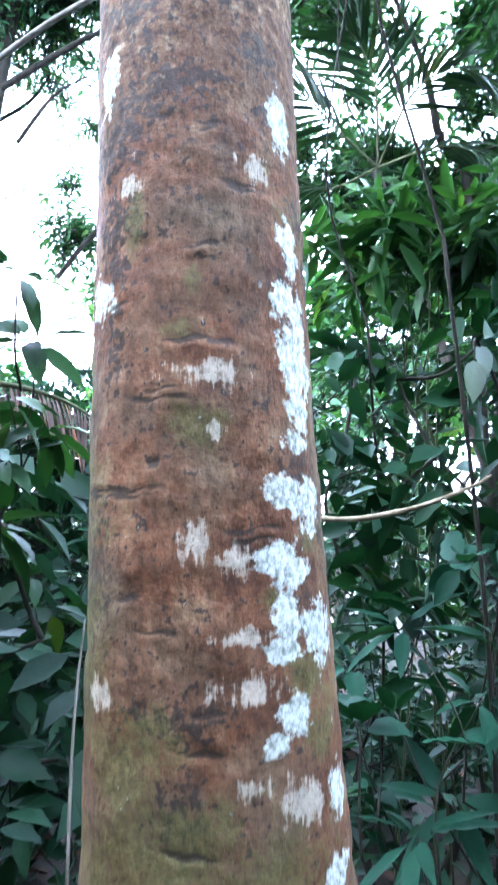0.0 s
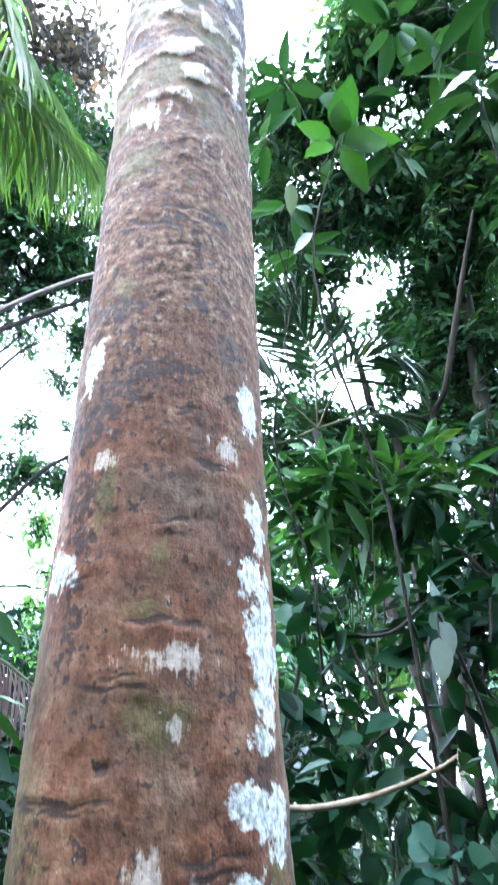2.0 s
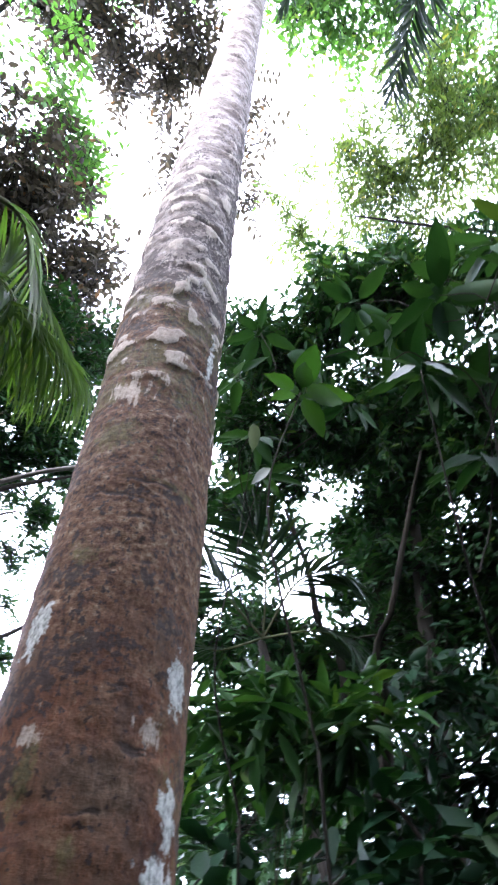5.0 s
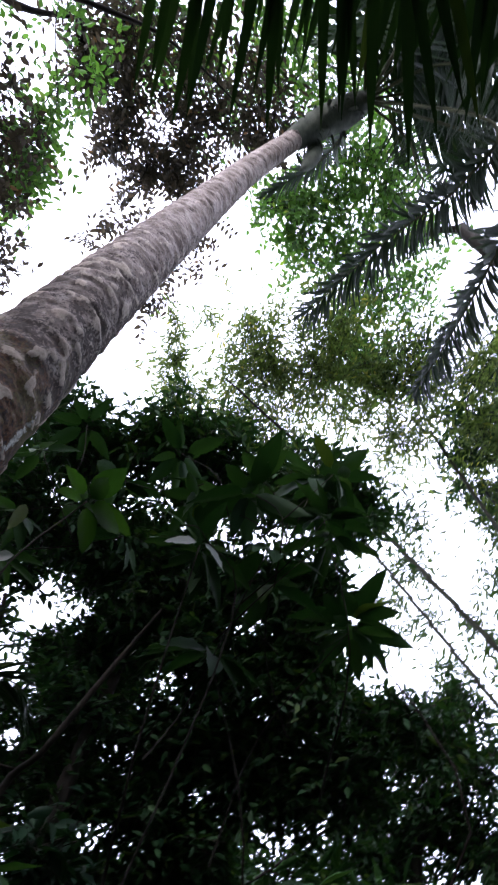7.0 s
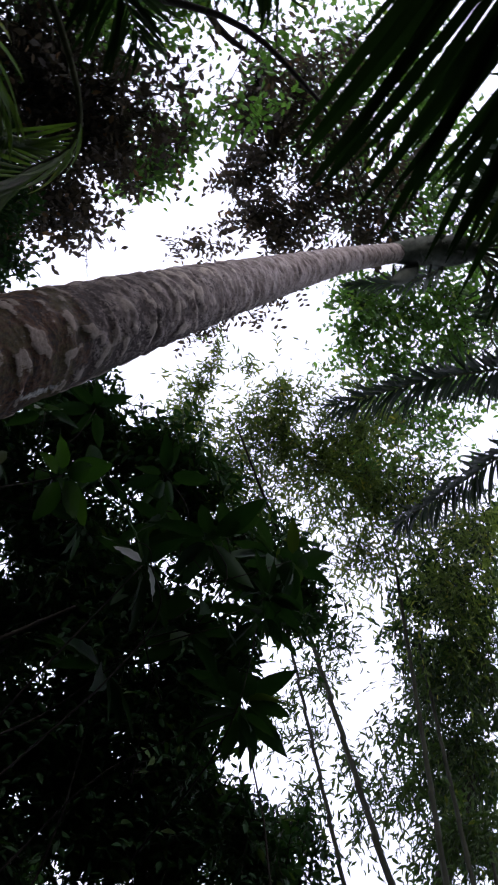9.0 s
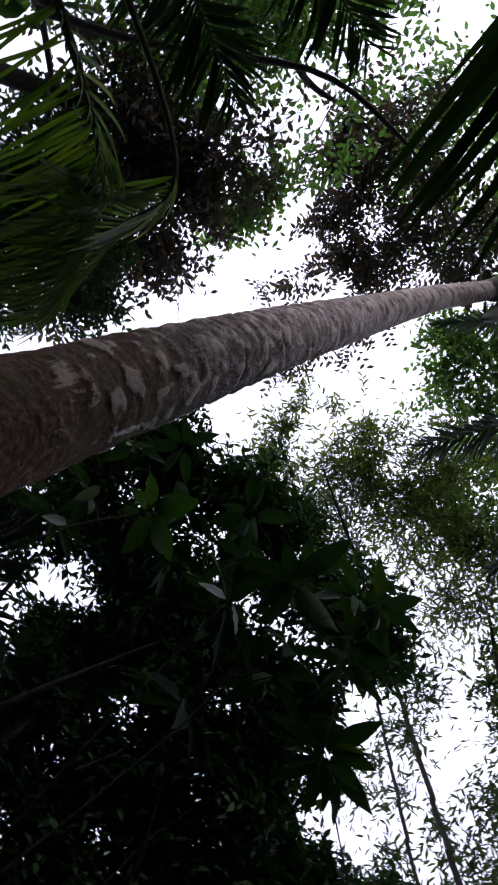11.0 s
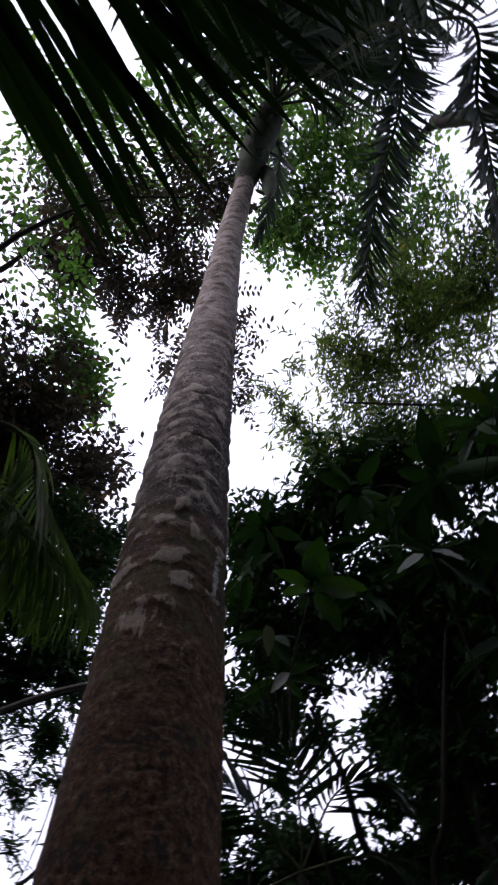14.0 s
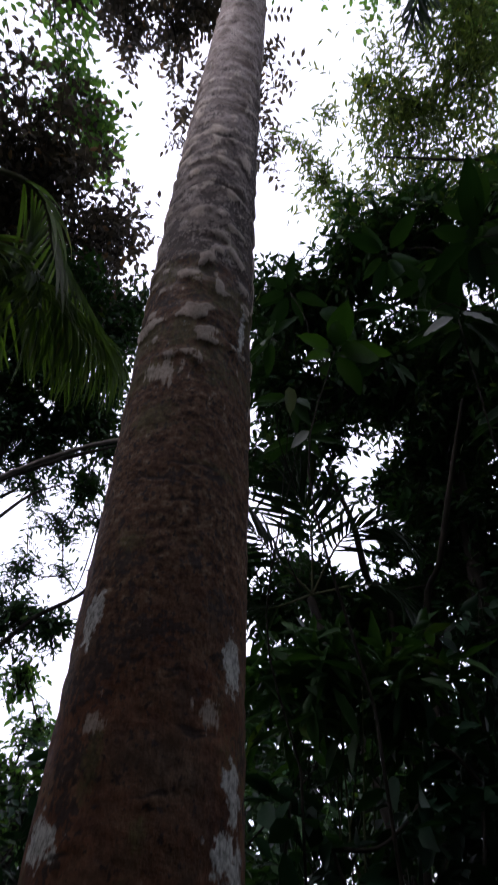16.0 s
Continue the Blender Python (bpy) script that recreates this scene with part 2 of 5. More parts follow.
def unit(v):
    v = np.asarray(v, float)
    return v / (np.linalg.norm(v, axis=-1, keepdims=True) + 1e-9)


def curve_points(ctrl, count):
    """A smooth line through the given places (Catmull-Rom)."""
    c = np.asarray(ctrl, float)
    c = np.vstack([2 * c[0] - c[1], c, 2 * c[-1] - c[-2]])
    t = np.linspace(0, len(c) - 3 - 1e-6, count)
    i, u = t.astype(int), (t % 1)[:, None]
    a, b, d, e = c[i], c[i + 1], c[i + 2], c[i + 3]
    return 0.5 * (2 * b + (d - a) * u + (2 * a - 5 * b + 4 * d - e) * u**2 + (3 * b - a - 3 * d + e) * u**3)


def tube(points, radii, sides=8, rough=0.0, rng=None):
    """A tapered round limb along the points: places and quads, with a closed tip."""
    p, n = np.asarray(points, float), len(points)
    r = np.interp(np.linspace(0, 1, n), np.linspace(0, 1, len(radii)), radii)
    d = unit(np.gradient(p, axis=0))
    ref = np.array([0.31, 0.17, 1.0]) if abs(d[:, 2]).mean() < 0.85 else np.array([1.0, 0.2, 0.1])
    u = unit(np.cross(d, ref))
    w = np.cross(d, u)
    a = np.linspace(0, 2 * np.pi, sides, endpoint=False)
    rr = np.repeat(r[:, None], sides, 1)
    if rough and rng is not None:
        rr = rr * (1 + rough * rng.standard_normal(rr.shape))
    v = p[:, None] + rr[..., None] * (np.cos(a)[None, :, None] * u[:, None] + np.sin(a)[None, :, None] * w[:, None])
    v = np.vstack([v.reshape(-1, 3), p[-1] + d[-1] * r[-1]])
    i, j = np.meshgrid(np.arange(n - 1), np.arange(sides), indexing="ij")
    k = (j + 1) % sides
    f = np.stack([i * sides + j, i * sides + k, (i + 1) * sides + k, (i + 1) * sides + j], -1).reshape(-1, 4)
    last = (n - 1) * sides + np.arange(sides)
    tip = np.stack([last, np.roll(last, -1), np.full(sides, len(v) - 1), np.full(sides, len(v) - 1)], -1)
    return v, f, tip


def limb(name, points, radii, mat, parent, sides=8, label="", origin=None, rough=0.03, seed=1):
    v, f, tip = tube(points, radii, sides, rough, np.random.default_rng(seed))
    v = v - np.asarray(origin if origin is not None else (0, 0, 0))
    me = bpy.data.meshes.new(name)
    me.from_pydata(v.tolist(), [], f.tolist() + [t[:3] for t in tip.tolist()])
    me.polygons.foreach_set("use_smooth", [True] * len(me.polygons))
    me.materials.append(mat)
    me.update()
    return part(name, me, parent, label)


# An unfolded leaf: along y, 1 long and 1 wide, folded a little along its midrib.
LEAF_V = np.array([(0, 0, 0), (0.36, 0.25, 0.05), (0.44, 0.55, 0.04), (0, 1, -0.12), (-0.44, 0.55, 0.04), (-0.36, 0.25, 0.05)])
LEAF_F = np.array([(0, 1, 2, 3), (0, 3, 4, 5)])


def leaves_mesh(name, base, along, normal, length, width, mat):
    """Many leaves in one mesh."""
    n = len(base)
    y = unit(along)
    x = unit(np.cross(y, normal))
    z = np.cross(x, y)
    length, width = np.broadcast_to(length, n)[:, None, None], np.broadcast_to(width, n)[:, None, None]
    v = base[:, None] + LEAF_V[None, :, 0, None] * width * x[:, None] + LEAF_V[None, :, 1, None] * length * y[:, None] + LEAF_V[None, :, 2, None] * length * z[:, None]
    f = LEAF_F[None] + 6 * np.arange(n)[:, None, None]
    return mesh_of(name, v.reshape(-1, 3), f.reshape(-1, 4), mat)


def sprays(lobes, rng, per_area, leaf, wide, twig=0.4, count=10, droop=0.25, angle=55, pinnate=False, flat=0.75, clump=0.52, swell=1.0, twigs=None):
    """Leaves set along many short twigs inside the given lobes (place, radius)."""
    b, a, nr, ln, wood = [], [], [], [], []
    for c, r in lobes:
        r = r * swell
        m = max(3, int(per_area * r * r / count))
        q = unit(rng.standard_normal((m, 3))) * (rng.random((m, 1)) ** 0.45) * r * np.array([1, 1, flat])
        # leaves gather in clumps, with open bays between them
        k = max(4, int(9 * r))
        hub = unit(rng.standard_normal((k, 3))) * (rng.random((k, 1)) ** 0.4) * r * np.array([1, 1, flat])
        own = rng.integers(0, k, m)
        q = (1.07 - clump) * q + clump * hub[own] + 0.12 * r * rng.standard_normal((m, 3))
        # uneven outline: some twigs reach further out, some bays stay empty
        q *= 1 + 0.35 * np.sin(q[:, :1] * 5 / r + c[0] * 3) * np.sin(q[:, 1:2] * 4 / r + c[1] * 5)
        d = unit(unit(q) * 0.7 + rng.standard_normal((m, 3)) * 0.6 + np.array([0, 0, 0.15 - droop]))
        up = unit(np.array([0, 0, 1.0]) + 0.45 * rng.standard_normal((m, 3)))
        side = unit(np.cross(d, up))
        tl = twig * (0.6 + 0.8 * rng.random((m, 1, 1)))
        s = ((np.arange(count) + 0.5) / count)[None, :, None]
        sag = np.array([0, 0, -1.0]) * droop * tl * s**2
        start, end = np.asarray(c) + q - d * tl[:, 0] * 0.5, np.asarray(c) + q + d * tl[:, 0] * 0.5 + np.array([0, 0, -1.0]) * droop * tl[:, 0]
        fork = np.asarray(c) + 0.6 * hub
        wood += [(np.repeat(np.asarray(c, float)[None], k, 0), fork, 0.009), (fork[own], start, 0.0045), (start, end, 0.003)]
        base = np.asarray(c) + q[:, None] - d[:, None] * tl * 0.5 + d[:, None] * tl * s + sag
        sign = np.where(np.arange(count) % 2, 1.0, -1.0)[None, :, None]
        ang = np.radians(angle + (0 if pinnate else 22) * rng.standard_normal((m, count, 1)))
        al = np.cos(ang) * d[:, None] + np.sin(ang) * sign * side[:, None] + np.array([0, 0, -droop * 0.6]) + (0 if pinnate else 0.22) * rng.standard_normal((m, count, 3))
        no = up[:, None] + (0.12 if pinnate else 0.4) * rng.standard_normal((m, count, 3))
        b.append(base.reshape(-1, 3)), a.append(al.reshape(-1, 3)), nr.append(no.reshape(-1, 3))
        ln.append((0.7 + 0.5 * rng.random(m * count)) * leaf)
    ln = np.concatenate(ln)
    if twigs is not None:
        twigs.extend(wood)
    return np.concatenate(b), np.concatenate(a), np.concatenate(nr), ln, ln * wide / leaf


def twigs_mesh(name, wood, mat):
    """Thin tapered three-sided twigs, all in one mesh."""
    p = np.concatenate([w[0] for w in wood])
    q = np.concatenate([w[1] for w in wood])
    r = np.concatenate([np.full(len(w[0]), w[2]) for w in wood])[:, None]
    d = unit(q - p)
    u = unit(np.cross(d, (0.31, 0.52, 0.8)))
    w = np.cross(d, u)
    ring = [math.cos(t) * u + math.sin(t) * w for t in (0, 2.1, 4.2)]
    v = np.stack([p + r * k for k in ring] + [q + 0.5 * r * k for k in ring], 1)
    f = np.array([(0, 1, 4, 3), (1, 2, 5, 4), (2, 0, 3, 5)])[None] + 6 * np.arange(len(p))[:, None, None]
    return mesh_of(name, v.reshape(-1, 3), f.reshape(-1, 4), mat)


def tree(name, label, foot, fork, lobes, mat, bark, seed, thick=0.1, per_area=4000, leaf=0.09, wide=0.04, group="forest trees", category="tree", fill=False, **kw):
    """A tree: tapered trunk to a fork, limbs from it to the lobes of its crown, and the crown's leaves."""
    rng = np.random.default_rng(seed)
    root = thing(name, foot, label, category, group)
    o = np.array(foot, float)
    fork = np.array(fork, float)
    mid = (o + fork) / 2 + rng.standard_normal(3) * [0.12, 0.12, 0]
    pts = curve_points([o - [0, 0, 0.1], mid, fork], 14)
    limb("trunk", pts, [thick * 1.35, thick, thick * 0.7], bark, root, 10, origin=o, seed=seed)
    if fill:
        more = []
        for k, (c, r) in enumerate(lobes):
            near = sorted(lobes, key=lambda e: (e[0][0] - c[0]) ** 2 + (e[0][1] - c[1]) ** 2 + (e[0][2] - c[2]) ** 2)[1:3]
            more += [(tuple(np.add(c, e[0]) / 2 + 0.12 * rng.standard_normal(3)), 0.42 * (r + e[1])) for e in near]
        lobes = list(lobes) + more
    # each limb grows from the nearest lobe that is already reached, so that it stays inside the crown
    reached, left = [(fork, thick * 0.6)], [np.array(c, float) for c, _ in lobes]
    while left:
        d, i, j = min((float(np.linalg.norm(q - p)), i, j) for i, q in enumerate(left) for j, (p, _) in enumerate(reached))
        c = left.pop(i)
        p, w = reached[j]
        bend = (p + c) / 2 + rng.standard_normal(3) * 0.1 * d
        limb("limb", curve_points([p, bend, c], 9), [w * 0.8, w * 0.6, max(0.006, w * 0.35)], bark, root, 6, origin=o, seed=i)
        reached.append((c, max(0.012, w * 0.6)))
    wood = []
    b, a, nr, ln, wd = sprays([(np.array(c, float) - o, r) for c, r in lobes], rng, per_area, leaf, wide, twigs=wood, **kw)
    part("crown", leaves_mesh("crown", b, a, nr, ln, wd, mat), root)
    if leaf < 0.13 or kw.get("pinnate"):
        tagged(part("branchwork", twigs_mesh("branchwork", wood, bark), root, "thin dark branchwork"), kind="stuff")
    return root


# ---- the ground ----
def ground():
    k = 90
    s = np.linspace(-1, 1, k)
    g = np.sign(s) * (0.12 * np.abs(s) + 0.88 * np.abs(s) ** 3) * 400
    x, y = np.meshgrid(g, g, indexing="ij")
    z = 0.05 * np.sin(x * 1.7) * np.cos(y * 1.3) + 0.08 * np.sin(x * 0.31 + 1) * np.cos(y * 0.4)
    i, j = np.meshgrid(np.arange(k - 1), np.arange(k - 1), indexing="ij")
    f = np.stack([i * k + j, (i + 1) * k + j, (i + 1) * k + j + 1, i * k + j + 1], -1).reshape(-1, 4)
    ob = new("ground", mesh_of("ground", np.stack([x, y, z - 0.06], -1).reshape(-1, 3), f, SOIL))
    tagged(ob, "dark forest soil under leaf litter", "ground", kind="structure")


ground()

# ---- the palm in the middle ----
AXIS = [(-0.03, 0.90, -0.1), (-0.055, 0.90, 0.8), (-0.09, 0.90, 1.7), (-0.112, 0.90, 2.6), (-0.127, 0.90, 3.5), (-0.134, 0.898, 4.4),
        (-0.136, 0.875, 5.3), (-0.13, 0.82, 6.2), (-0.11, 0.70, 7.1), (-0.045, 0.46, 8.2)]
GIRTH_Z = (-0.1, 0.28, 0.7, 1.13, 1.56, 2.0, 2.85, 3.7, 4.85, 6.6, 8.2)
GIRTH_R = (0.27, 0.235, 0.205, 0.183, 0.17, 0.159, 0.149, 0.14, 0.128, 0.106, 0.094)
# Crust lichen, moss, stains and pale scuffs: angle from the camera's side, height, half width in degrees, half height.
LICHEN = [
    (55, 1.741, 10, 0.049),
    (56, 1.679, 7, 0.040),
    (52, 1.628, 7, 0.015),
    (41, 1.564, 9, 0.018),
    (58, 1.550, 9, 0.038),
    (34, 1.483, 12, 0.021),
    (44, 1.464, 12, 0.018),
    (40, 1.411, 7, 0.027),
    (58, 1.391, 11, 0.035),
    (35, 1.372, 7, 0.012),
    (37, 1.293, 7, 0.019),
    (30, 1.266, 5, 0.013),
    (62, 1.195, 6, 0.028),
    (55, 1.106, 7, 0.018),
    (55, 2.094, 8, 0.042),
    (57, 1.896, 8, 0.035),
    (50, 1.825, 12, 0.024),
    (62, 1.802, 7, 0.039),
    (-53, 1.823, 13, 0.026),
    (-43, 2.138, 7, 0.040),
    (54, 2.95, 4, 0.06),
]
PALE = [
    (9, 1.709, 15, 0.019),
    (9, 1.638, 4, 0.011),
    (20, 1.328, 13, 0.018),
    (18, 1.389, 10, 0.009),
    (1, 1.498, 8, 0.024),
    (20, 1.219, 6, 0.014),
    (34, 1.998, 9, 0.017),
    (17, 1.481, 12, 0.020),
    (39, 1.198, 10, 0.024),
    (-22, 2.718, 16, 0.038),
    (-16, 2.771, 6, 0.021),
    (-28, 1.967, 6, 0.011),
    (-46, 1.313, 11, 0.017),
]
MOSS = [
    (3, 1.829, 5, 0.019),
    (-4, 1.766, 7, 0.014),
    (2, 1.639, 15, 0.028),
    (14, 1.654, 7, 0.018),
    (-24, 1.921, 5, 0.047),
    (47, 1.340, 11, 0.027),
    (52, 1.264, 9, 0.032),
    (31, 1.433, 5, 0.016),
    (-41, 1.252, 33, 0.037),
    (54, 1.499, 9, 0.022),
    (-43, 2.729, 32, 0.066),
    (-17, 2.823, 11, 0.044),
    (29, 2.462, 20, 0.012),
    (-22, 2.271, 16, 0.032),
    (-22, 2.585, 16, 0.052),
    (-37, 1.241, 25, 0.077),
    (-5, 1.177, 20, 0.041),
    (-30, 1.13, 45, 0.09),
    (-62, 1.35, 22, 0.22),
    (-66, 1.65, 16, 0.16),
    (25, 1.10, 40, 0.07),
]
STAIN_LOW = [
    (-7, 1.200, 9, 0.030),
    (-11, 1.296, 15, 0.018),
    (-59, 1.469, 15, 0.068),
    (66, 1.520, 7, 0.031),
    (48, 1.586, 7, 0.019),
    (-16, 1.599, 3, 0.006),
    (-37, 1.749, 5, 0.047),
    (-37, 1.858, 8, 0.036),
    (85, 1.883, 9, 0.027),
    (-37, 1.922, 12, 0.032),
    (70, 1.962, 10, 0.029),
    (-44, 2.029, 20, 0.030),
    (-36, 2.044, 18, 0.029),
]
STAIN_HIGH = [
    (-24, 2.075, 16, 0.029),
    (41, 2.081, 7, 0.012),
    (-9, 2.107, 15, 0.024),
    (5, 2.122, 11, 0.016),
    (43, 2.181, 11, 0.023),
    (-29, 2.237, 15, 0.018),
    (16, 2.245, 6, 0.016),
    (1, 2.419, 9, 0.014),
    (29, 2.439, 16, 0.009),
    (-8, 3.183, 28, 0.038),
    (47, 3.220, 12, 0.080),
    (-25, 3.279, 23, 0.045),
    (38, 3.433, 17, 0.130),
    (10, 3.610, 12, 0.044),
]
# Short leaf-scar slits: angle, height, half width in degrees, tilt.
SLITS_LOW = [
    (-4, 1.155, 13, -0.40),
    (-1, 1.264, 12, -0.50),
    (4, 1.306, 8, 0.00),
    (-16, 1.396, 10, 0.00),
    (-29, 1.433, 7, 0.40),
    (25, 1.504, 11, 0.10),
    (25, 1.516, 15, 0.20),
    (-41, 1.558, 23, 0.00),
    (-41, 1.566, 33, 0.00),
    (-16, 1.594, 3, 0.00),
    (-16, 1.599, 3, 0.00),
    (-16, 1.599, 3, 0.00),
    (-14, 1.679, 16, 0.00),
    (-13, 1.690, 8, 0.00),
]
SLITS_HIGH = [
    (15, 1.751, 7, -0.20),
    (-1, 1.754, 12, 0.10),
    (-33, 1.808, 7, 0.00),
    (6, 1.880, 10, 0.30),
    (29, 1.964, 11, 0.00),
    (29, 1.971, 14, 0.00),
    (11, 2.044, 5, 0.50),
    (12, 2.053, 5, 0.00),
    (17, 2.275, 5, 0.00),
    (2, 2.364, 6, 0.00),
    (15, 2.367, 4, 0.00),
    (-10, 2.413, 17, -0.30),
    (11, 2.455, 21, 0.30),
    (19, 2.891, 10, 0.00),
]


def axis_at(z):
    a = np.array(AXIS)
    line = curve_points(a, 400)
    return np.stack([np.interp(z, line[:, 2], line[:, k]) for k in (0, 1)], -1)


def palm_trunk(parent):
    rng = np.random.default_rng(4)
    sides, z = 200, np.concatenate([np.linspace(-0.1, 0.9, 70), np.linspace(0.9, 3.0, 600)[1:], np.linspace(3.0, 8.2, 430)[1:]])
    th = np.linspace(-np.pi, np.pi, sides, endpoint=False)
    ax, r0 = axis_at(z), np.interp(z, GIRTH_Z, GIRTH_R)
    Z, A = np.meshgrid(z, th, indexing="ij")
    deg = np.degrees(A)
    r = np.repeat(r0[:, None], sides, 1)
    r *= 1 + 0.018 * np.sin(2 * A + Z * 0.9) + 0.012 * np.sin(3 * A - Z * 1.7) + 0.01 * np.sin(5 * A + Z * 2.3)
    # ring scars: uneven rings that circle the trunk, closer together and stronger higher up
    ring_z, h = [], 0.35
    while h < 8.1:
        ring_z.append(h)
        h += (0.2 if h < 3 else 0.15) * (0.75 + 0.5 * rng.random())
    scar = np.zeros_like(r)
    dark = np.zeros_like(r)
    for h in ring_z:
        amp = (0.0006 + 0.0009 * min(1, max(0, (h - 2.6) / 1.0))) * (0.5 + 0.8 * rng.random())
        ph, ph2 = rng.random(2) * 6.28
        line = h + 0.024 * np.sin(A + ph) + 0.016 * np.sin(3 * A + ph2) + 0.008 * np.sin(7 * A + ph)
        part_of = np.clip(0.35 + 0.8 * np.sin(2 * A + ph2 * 3) + 0.5 * np.sin(5 * A + ph), 0, 1)
        d = Z - line
        r += amp * part_of * np.exp(-((d / 0.016) ** 2))
        r -= amp * 0.8 * part_of * np.exp(-(((d - 0.03) / 0.02) ** 2))
        if h > 2.75:
            # sunken eyelet marks left by leaf bases on the upper trunk
            for k in range(3):
                a0 = rng.random() * 360 - 180
                w = 8 + 16 * rng.random()
                dd = (deg - a0 + 180) % 360 - 180
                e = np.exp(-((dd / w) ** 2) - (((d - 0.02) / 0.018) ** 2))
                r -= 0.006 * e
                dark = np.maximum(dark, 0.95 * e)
                r += 0.003 * np.exp(-((dd / w) ** 2) - (((d + 0.02) / 0.02) ** 2))
    for a0, h, w, tilt in SLITS_LOW + SLITS_HIGH:
        dd = (deg - a0 + 180) % 360 - 180
        line = h + tilt * dd / 1000 + 0.002 * np.sin(dd * 0.3)
        m = np.exp(-((dd / w) ** 6))
        line = line + 0.0012 * np.sin(dd * 0.2 + a0) + 0.0008 * np.sin(dd * 0.7)
        thin = 0.0034 * (1.2 + 0.6 * np.sin(dd * 0.25 + h * 40))
        r -= 0.0014 * m * np.exp(-(((Z - line) / (thin + 0.001)) ** 2))
        r += 0.0005 * m * np.exp(-(((Z - line + 0.009) / 0.006) ** 2))
        scar = np.maximum(scar, m * np.exp(-(((Z - line) / thin) ** 2)))
    x, y = ax[:, :1] + r * np.sin(A), ax[:, 1:] - r * np.cos(A)
    flat = np.stack([x, y, Z], -1).reshape(-1, 3)
    wob = np.array([noise.noise(Vector(p * 22)) + 0.6 * noise.noise(Vector(p * 55)) for p in flat[::1]]).reshape(r.shape)
    r += 0.0022 * wob
    # lumpy lips and hollows of the mossy middle and upper trunk
    lump = np.array([noise.noise(Vector((p[0] * 15, p[1] * 15, p[2] * 20))) + 0.55 * noise.noise(Vector((p[0] * 30, p[1] * 30, p[2] * 38 + 7))) for p in flat]).reshape(r.shape)
    rise = np.clip((Z - 2.35) / 0.8, 0.12, 1) * (1 - 0.5 * np.clip((Z - 4.2) / 2.0, 0, 1))
    r += 0.014 * rise * (np.clip(lump, -0.15, 0.5) - 0.1)
    hollow_shade = np.clip(-lump - 0.06, 0, 0.5) * 2.2 * rise * np.clip((5.0 - Z) / 1.5, 0.25, 1)
    x, y = ax[:, :1] + r * np.sin(A), ax[:, 1:] - r * np.cos(A)
    verts = np.stack([x, y, Z], -1).reshape(-1, 3)
    n, s = r.shape
    i, j = np.meshgrid(np.arange(n - 1), np.arange(s), indexing="ij")
    k = (j + 1) % s
    f = np.stack([i * s + j, i * s + k, (i + 1) * s + k, (i + 1) * s + j], -1).reshape(-1, 4)
    me = mesh_of("trunk", verts - np.array(parent.location), f, TRUNK_BARK)

    def patches(rows, soft=1.0):
        out = np.zeros_like(r)
        for a0, h, w, hh in rows:
            dd = (deg - a0 + 180) % 360 - 180
            q = np.sqrt((dd / w) ** 2 + ((Z - h) / hh) ** 2)
            out = np.maximum(out, np.clip(1.15 - 0.55 * q * soft, 0, 1))
        return out

    grey = np.clip((Z - 1.75) / 0.75, 0, 1)
    upper = np.clip((Z - 2.75) / 0.8, 0, 1)
    mossband = 0.8 * np.exp(-(((Z - 2.95) / 0.45) ** 2)) * (0.7 + 0.3 * np.sin(Z * 23 + 1.5 * np.sin(A * 2)))
    # shade painted into the bark: a dark right-hand side and darker hollows
    edge_shade = 0.8 * np.exp(-(((deg - 70) / 28) ** 2)) * np.clip((Z - 2.5) / 0.4, 0, 1) * np.clip((6.0 - Z) / 2, 0.5, 1)
    edge_shade = np.maximum(edge_shade, hollow_shade)
    rim = 0.5 * np.exp(-(((deg - 60) / 20) ** 2)) * np.clip((2.3 - Z) / 0.3, 0, 1)
    mossband = np.maximum(mossband, rim)
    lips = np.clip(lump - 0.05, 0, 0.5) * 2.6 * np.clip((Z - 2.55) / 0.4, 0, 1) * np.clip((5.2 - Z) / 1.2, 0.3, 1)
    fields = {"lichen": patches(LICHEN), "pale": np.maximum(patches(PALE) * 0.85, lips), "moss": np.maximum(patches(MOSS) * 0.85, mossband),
              "stain_shade": np.maximum(np.maximum(patches(STAIN_LOW + STAIN_HIGH) * 0.85, dark), edge_shade), "scar": np.maximum(scar, 0.72 * dark), "grey": grey, "upper": upper}
    for name, value in fields.items():
        at = me.attributes.new(name, "FLOAT", "POINT")
        at.data.foreach_set("value", value.astype(np.float32).ravel())
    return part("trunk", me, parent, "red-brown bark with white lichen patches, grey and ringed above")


# A palm leaflet: a long keeled blade along y, 1 long and 1 wide, its end hanging.
def leaflet_mesh(name, mat, length, width, sag):
    t = np.linspace(0, 1, 7)
    w = width * 0.5 * np.interp(t, [0, 0.12, 0.45, 0.8, 1], [0.25, 0.85, 1, 0.7, 0.04])
    z = -sag * length * t**2
    rows = np.stack([np.stack([-w, t * length, z + w * 0.35], -1), np.stack([0 * t, t * length, z], -1), np.stack([w, t * length, z + w * 0.35], -1)], 1)
    f = [(3 * i + c, 3 * i + c + 1, 3 * i + c + 4, 3 * i + c + 3) for i in range(6) for c in (0, 1)]
    return mesh_of(name, rows.reshape(-1, 3), f, mat)


